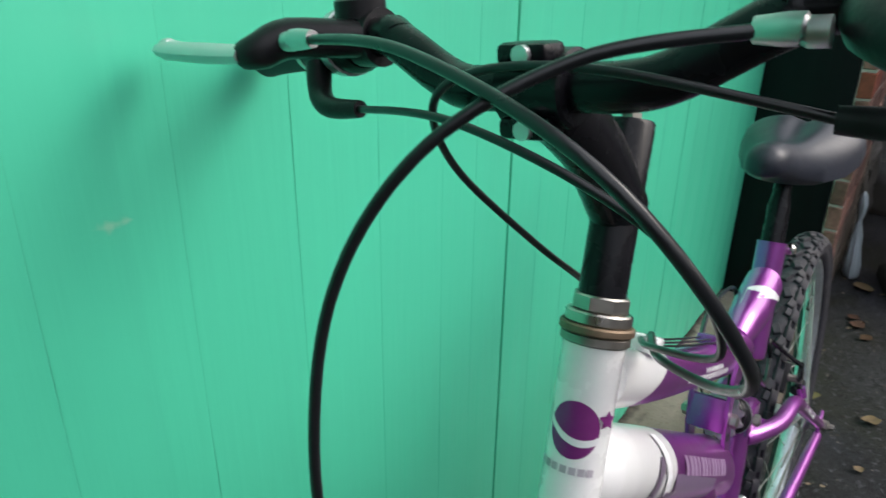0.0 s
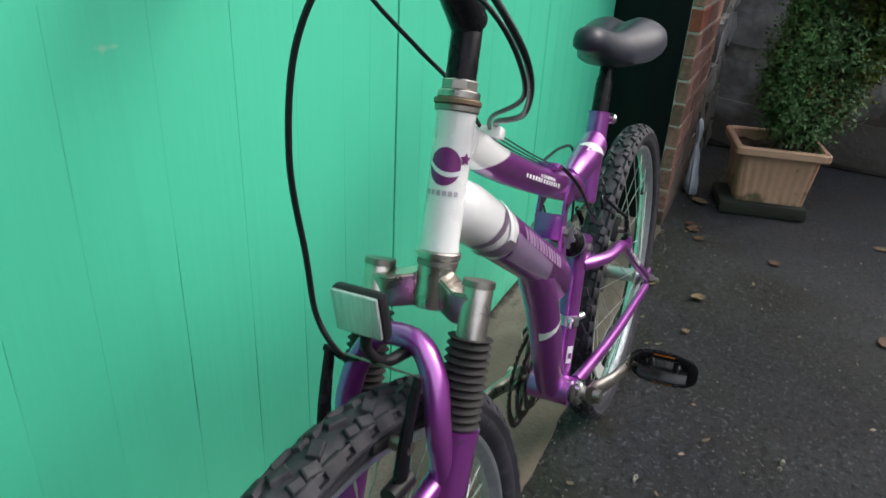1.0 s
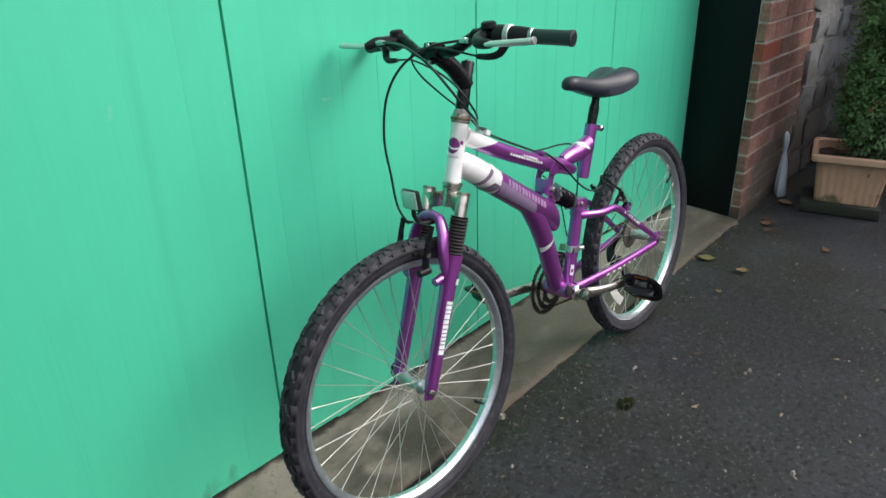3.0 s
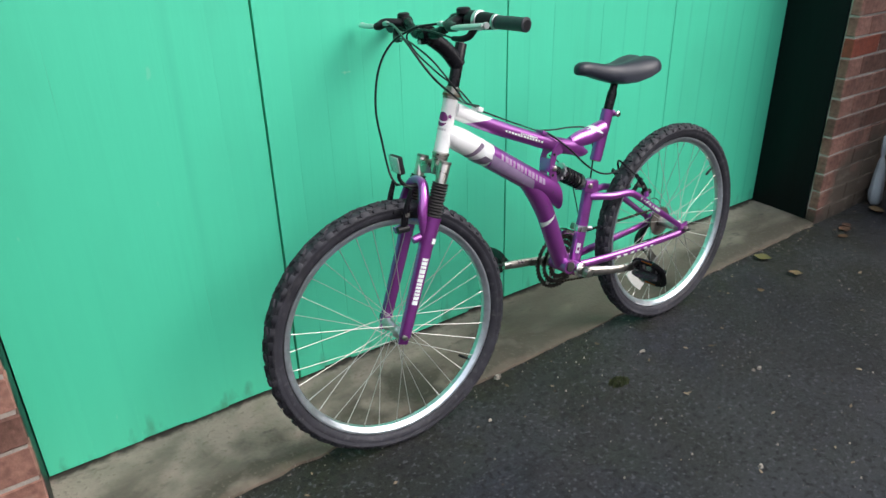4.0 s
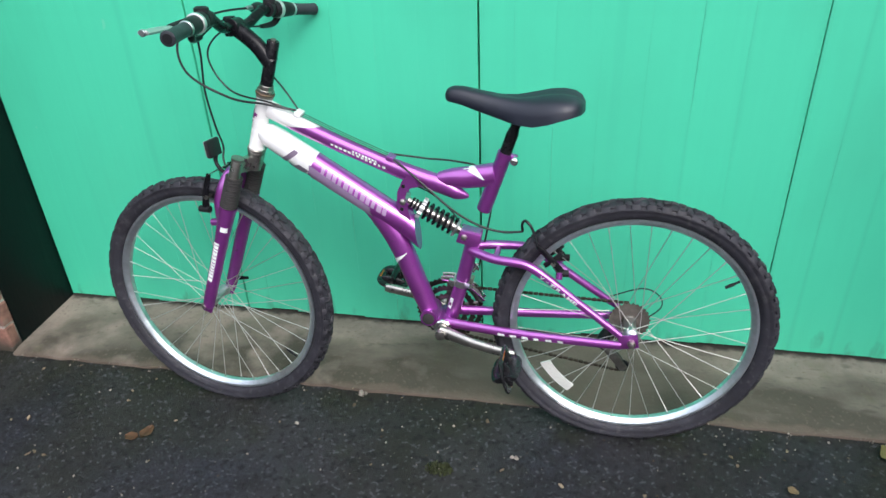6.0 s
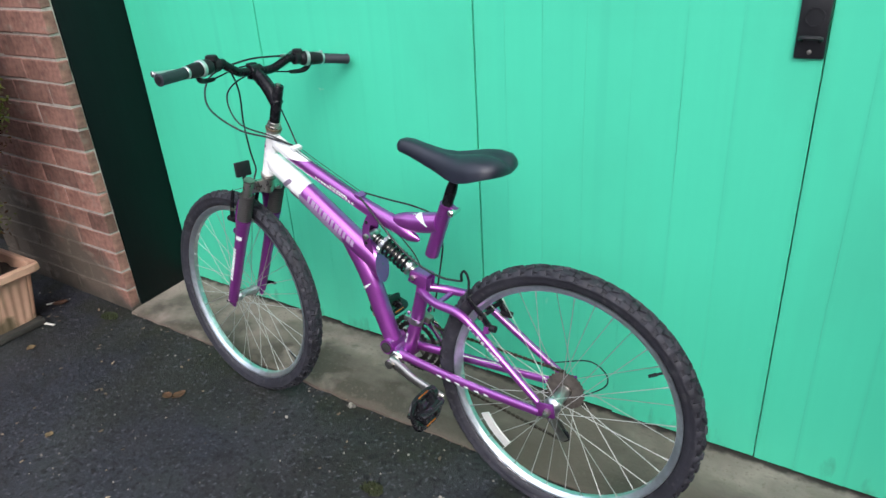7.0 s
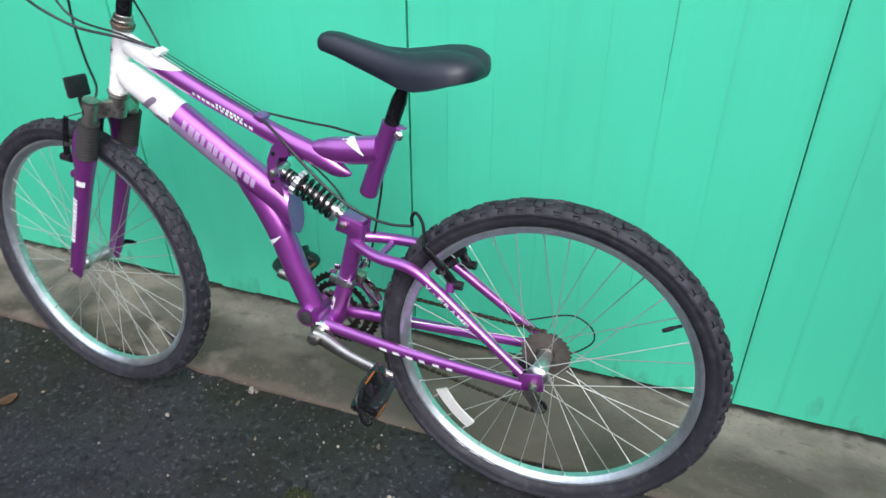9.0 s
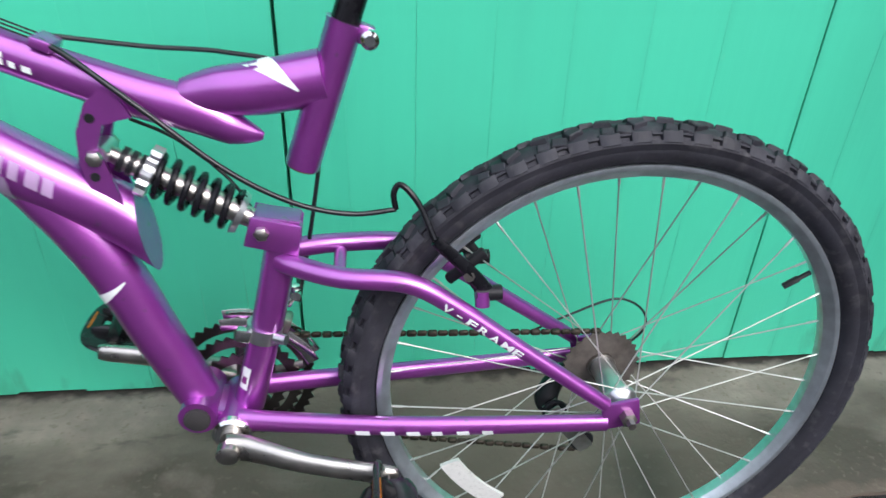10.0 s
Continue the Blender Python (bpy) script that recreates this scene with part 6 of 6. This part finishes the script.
def left_leaf(x, y, z, rnd):
    """Pale blue-green on the yard side low down, a bare brown gap by the pier, yellow-green above."""
    if y - 0.4 * x < -0.02 and z < 0.70:
        return ("leaf_blue", 1.5) if rnd.random() < 0.36 else ("leaf_brown", 0.7) if rnd.random() < 0.22 else ("leaf_yellow", 1.5)
    if z < 0.60 and x > -0.06:
        k = rnd.random()
        return ("leaf_brown", 0.75) if k < 0.50 else ("leaf_yellow", 0.25) if k < 0.60 else None
    return ("leaf_brown", 0.7) if rnd.random() < 0.20 else ("leaf_blue", 1.2) if rnd.random() < 0.2 else ("leaf_yellow", 1.5)


def right_leaf(x, y, z, rnd):
    """Dark green; yellow-green on the side away from the pier, a blue-green clump low over the rim."""
    k = rnd.random()
    if z < 0.30 and y < -0.03:
        return ("leaf_blue", 1.5) if k < 0.8 else ("leaf_yellow", 1.0)
    if y < -0.08 and k < 0.7:
        return ("leaf_yellow", 1.5)
    return ("leaf_brown", 0.6) if k < 0.08 else ("leaf_blue", 0.9) if k < 0.22 else ("leaf_yellow", 1.2) if z > 0.75 and k < 0.5 else ("leaf_dark", 1.5)


LEFT_CROWN = ((0.0, 0.09), (0.12, 0.105), (0.30, 0.170), (0.60, 0.235), (0.95, 0.22), (1.24, 0.13))
RIGHT_CROWN = ((0.0, 0.05), (0.17, 0.115), (0.40, 0.175), (0.60, 0.225), (0.95, 0.23), (1.50, 0.15))
shrub("yellow-green evergreen shrub with bare brown stems in a planter", (-0.754, -0.650, 0.225), 11, 24, clumps(41, 120, 1.24, LEFT_CROWN, left_leaf, 0.0, 0.17), 0.026, 1500, 6, 0.0, 14)
shrub("dark green evergreen shrub in a planter by the stone wall", (3.085, -0.610, 0.252), 23, 10, clumps(43, 130, 1.50, RIGHT_CROWN, right_leaf, -0.165), 0.026, 1500, 6, -0.165)


# ---- loose things on the ground ----
def plastic_bag(loc, turn):
    """A crumpled bluish plastic bag, gathered at its top, leaning on the pier."""
    bm = bmesh.new()
    prof = [(0.036, 0.0), (0.046, 0.015), (0.047, 0.06), (0.043, 0.11), (0.032, 0.16), (0.019, 0.200), (0.012, 0.220), (0.019, 0.245), (0.025, 0.280), (0.019, 0.308), (0.006, 0.322)]
    rings = []
    for r, z in prof:
        ring = []
        for k in range(28):
            a = 2 * math.pi * k / 28
            q = r * (1 + 0.50 * noise.noise((math.cos(a) * 1.7, math.sin(a) * 1.7, z * 9)) + 0.28 * noise.noise((math.cos(a) * 5, math.sin(a) * 5, z * 22)))
            ring.append(bm.verts.new((q * math.cos(a), q * 0.5 * math.sin(a) + z * 0.06, z)))
        rings.append(ring)
    for a, b in zip(rings, rings[1:]):
        for k in range(28):
            bm.faces.new((a[k], a[(k + 1) % 28], b[(k + 1) % 28], b[k]))
    bm.faces.new(rings[0])
    bm.faces.new(rings[-1])
    ob = tagged(link("plastic_bag", bm, M["bag"], 60), "crumpled bluish plastic bag leaning against the brick pier", "plastic bag")
    ob.matrix_world = pose(*loc, 0, 0, turn)


plastic_bag((3.062, -0.340, 0.0), 8)


def fallen_leaf(x, y, size, mat, seed, label):
    """A curled dry leaf with a pointed outline and a midrib fold."""
    rnd = random.Random(seed)
    bm = bmesh.new()
    n = 9
    rows = []
    curl = rnd.uniform(0.04, 0.14)
    for i in range(n):
        f = i / (n - 1)
        w = size * 0.36 * math.sin(math.pi * f) ** 0.8 * (1 + 0.18 * math.sin(9 * f + seed)) + 0.0006
        row = []
        for g in (-1, -0.5, 0, 0.5, 1):
            z = 0.003 + size * curl * (abs(g) ** 1.6 * 0.55 + (f - 0.5) ** 2 * 0.9) + 0.002 * noise.noise((f * 5, g * 3, seed))
            row.append(bm.verts.new(((f - 0.5) * size, g * w, z)))
        rows.append(row)
    for a, b in zip(rows, rows[1:]):
        for k in range(4):
            bm.faces.new((a[k], a[k + 1], b[k + 1], b[k]))
    sol = bmesh.ops.extrude_face_region(bm, geom=bm.faces[:])
    bmesh.ops.translate(bm, verts=[v for v in sol["geom"] if isinstance(v, bmesh.types.BMVert)], vec=(0, 0, 0.0007))
    ob = tagged(link("fallen_leaf", bm, mat, 60), label, "leaf", "fallen leaves")
    ob.matrix_world = pose(x, y, 0.0, rnd.uniform(-4, 4), rnd.uniform(-4, 4), rnd.uniform(0, 360))


DRY = "dry orange-brown leaf lying on damp asphalt"
PALE = "pale dry leaf lying on damp asphalt"
for k, (x, y, sz, mt, lb) in enumerate(((2.120, -0.350, 0.066, "litter_olive", "curled olive-yellow leaf lying on damp asphalt"), (2.091, -0.501, 0.048, "litter_pale", PALE), (0.255, -0.552, 0.048, "litter_dull", DRY), (0.222, -0.572, 0.040, "litter_dull", DRY), (2.095, -1.010, 0.070, "litter", DRY),
                                         (2.640, -0.412, 0.058, "litter", DRY), (2.690, -0.395, 0.045, "litter", DRY), (2.561, -0.443, 0.045, "litter_dull", DRY), (1.865, -0.497, 0.026, "litter_pale", PALE),
                                         (2.960, -0.395, 0.085, "litter_pale", PALE), (-0.700, -0.400, 0.060, "litter", DRY), (-0.480, -0.640, 0.040, "litter_pale", PALE), (0.058, -0.872, 0.030, "litter_pale", PALE), (-0.300, -0.950, 0.040, "litter", DRY),
                                         (2.480, -0.700, 0.045, "litter", DRY), (2.830, -1.050, 0.050, "litter_pale", PALE), (3.400, -1.000, 0.050, "litter", DRY), (3.100, -1.240, 0.055, "litter_pale", PALE), (3.550, -0.820, 0.050, "litter", DRY))):
    fallen_leaf(x, y, sz, M[mt], 60 + k, lb)
for k, (x, y, a) in enumerate(((-0.580, -0.515, 12), (-0.735, -0.420, 60))):
    bm = block((0, 0, 0.0022), (0.052 - 0.016 * k, 0.012, 0.0024), bevel=0.0008)
    ob = tagged(link("paper_scrap", bm, M["paper"]), "small white scrap of paper on damp asphalt", "paper scrap", "paper scraps")
    ob.matrix_world = pose(x, y, 0.001, 0, 0, a)


def leaf_crumbs(seed, count):
    """Torn flat bits of dead leaf, of several browns, strewn over the asphalt."""
    rnd = random.Random(seed)
    verts, faces = [], []
    for _ in range(count):
        x, y = rnd.uniform(-1.2, 3.8), -0.30 - 1.7 * rnd.random() ** 1.3
        r, t = rnd.uniform(0.003, 0.009), rnd.uniform(0, math.pi)
        n0, sides = len(verts), rnd.choice((4, 5, 6))
        slant = (rnd.uniform(-0.25, 0.25), rnd.uniform(-0.25, 0.25))
        for k in range(sides):
            a = 2 * math.pi * k / sides + rnd.uniform(-0.3, 0.3)
            p, q = r * math.cos(a) * rnd.uniform(0.7, 1.5), r * math.sin(a) * rnd.uniform(0.35, 0.8)
            px, py = p * math.cos(t) - q * math.sin(t), p * math.sin(t) + q * math.cos(t)
            verts.append((x + px, y + py, 0.0045 + px * slant[0] + py * slant[1]))
        faces.append(tuple(range(n0, n0 + sides)))
    me = bpy.data.meshes.new("leaf_crumbs")
    me.from_pydata(verts, [], faces)
    me.materials.append(M["crumb"])
    tagged(new("leaf_crumbs", me), "torn bits of dead leaf strewn over damp asphalt", "leaf litter", kind="stuff")


leaf_crumbs(31, 260)


def moss_patch(x, y, r, seed):
    rnd = random.Random(seed)
    verts, faces = [], []
    for _ in range(420):
        a, q = rnd.uniform(0, 2 * math.pi), r * math.sqrt(rnd.random()) * (0.7 + 0.5 * rnd.random())
        px, py = x + q * math.cos(a) * 1.2, y + q * math.sin(a) * 0.8
        h, w, t = rnd.uniform(0.003, 0.008), rnd.uniform(0.002, 0.004), rnd.uniform(0, math.pi)
        dx, dy = w * math.cos(t), w * math.sin(t)
        n0 = len(verts)
        verts += [(px - dx, py - dy, -0.002), (px + dx, py + dy, -0.002), (px + rnd.uniform(-0.003, 0.003), py + rnd.uniform(-0.003, 0.003), h)]
        faces.append((n0, n0 + 1, n0 + 2))
    me = bpy.data.meshes.new("moss")
    me.from_pydata(verts, [], faces)
    me.materials.append(M["moss"])
    tagged(new("moss", me), "small tuft of dark green moss on the ground", "moss", kind="stuff")


for k, (x, y, r) in enumerate(((1.047, -0.553, 0.026), (0.030, -0.075, 0.016), (-0.42, -0.36, 0.030), (1.60, -0.34, 0.018))):
    moss_patch(x, y, r, 90 + k)


def grit(seed, count):
    """Small pale stones and crumbs scattered over the yard, a few of them larger."""
    rnd = random.Random(seed)
    verts, faces = [], []
    known = [(0.640, -0.457, 0.006), (1.230, -0.493, 0.006), (1.426, -0.762, 0.008), (0.778, -0.321, 0.011), (1.219, -0.490, 0.006), (1.403, -0.756, 0.006), (1.052, -0.994, 0.009), (1.228, -0.491, 0.006), (0.790, -0.318, 0.007)]
    spots = known + [(rnd.uniform(-1.6, 4.0), rnd.uniform(-2.2, -0.29), rnd.choice((0.0012, 0.0014, 0.0018, 0.0030)) * rnd.uniform(0.7, 1.3)) for _ in range(count)]
    spots += [(rnd.uniform(-0.3, 2.6), -0.310 + rnd.gauss(0, 0.030), rnd.uniform(0.0010, 0.0030)) for _ in range(count // 9)]
    for x, y, s in spots:
        n0 = len(verts)
        ring = [(s * rnd.uniform(0.7, 1.3) * math.cos(a), s * rnd.uniform(0.6, 1.2) * math.sin(a)) for a in (0, 1.2, 2.5, 3.7, 5.0)]
        verts += [(x + p, y + q, -0.001) for p, q in ring] + [(x + p * 0.6, y + q * 0.6, s * 0.9) for p, q in ring]
        faces += [(n0 + k, n0 + (k + 1) % 5, n0 + 5 + (k + 1) % 5, n0 + 5 + k) for k in range(5)] + [tuple(n0 + 5 + k for k in range(5))]
    me = bpy.data.meshes.new("grit")
    me.from_pydata(verts, [], faces)
    me.materials.append(M["grit"])
    tagged(new("grit", me), "pale grit and small stones scattered over asphalt", "grit", kind="stuff")


grit(5, 1700)
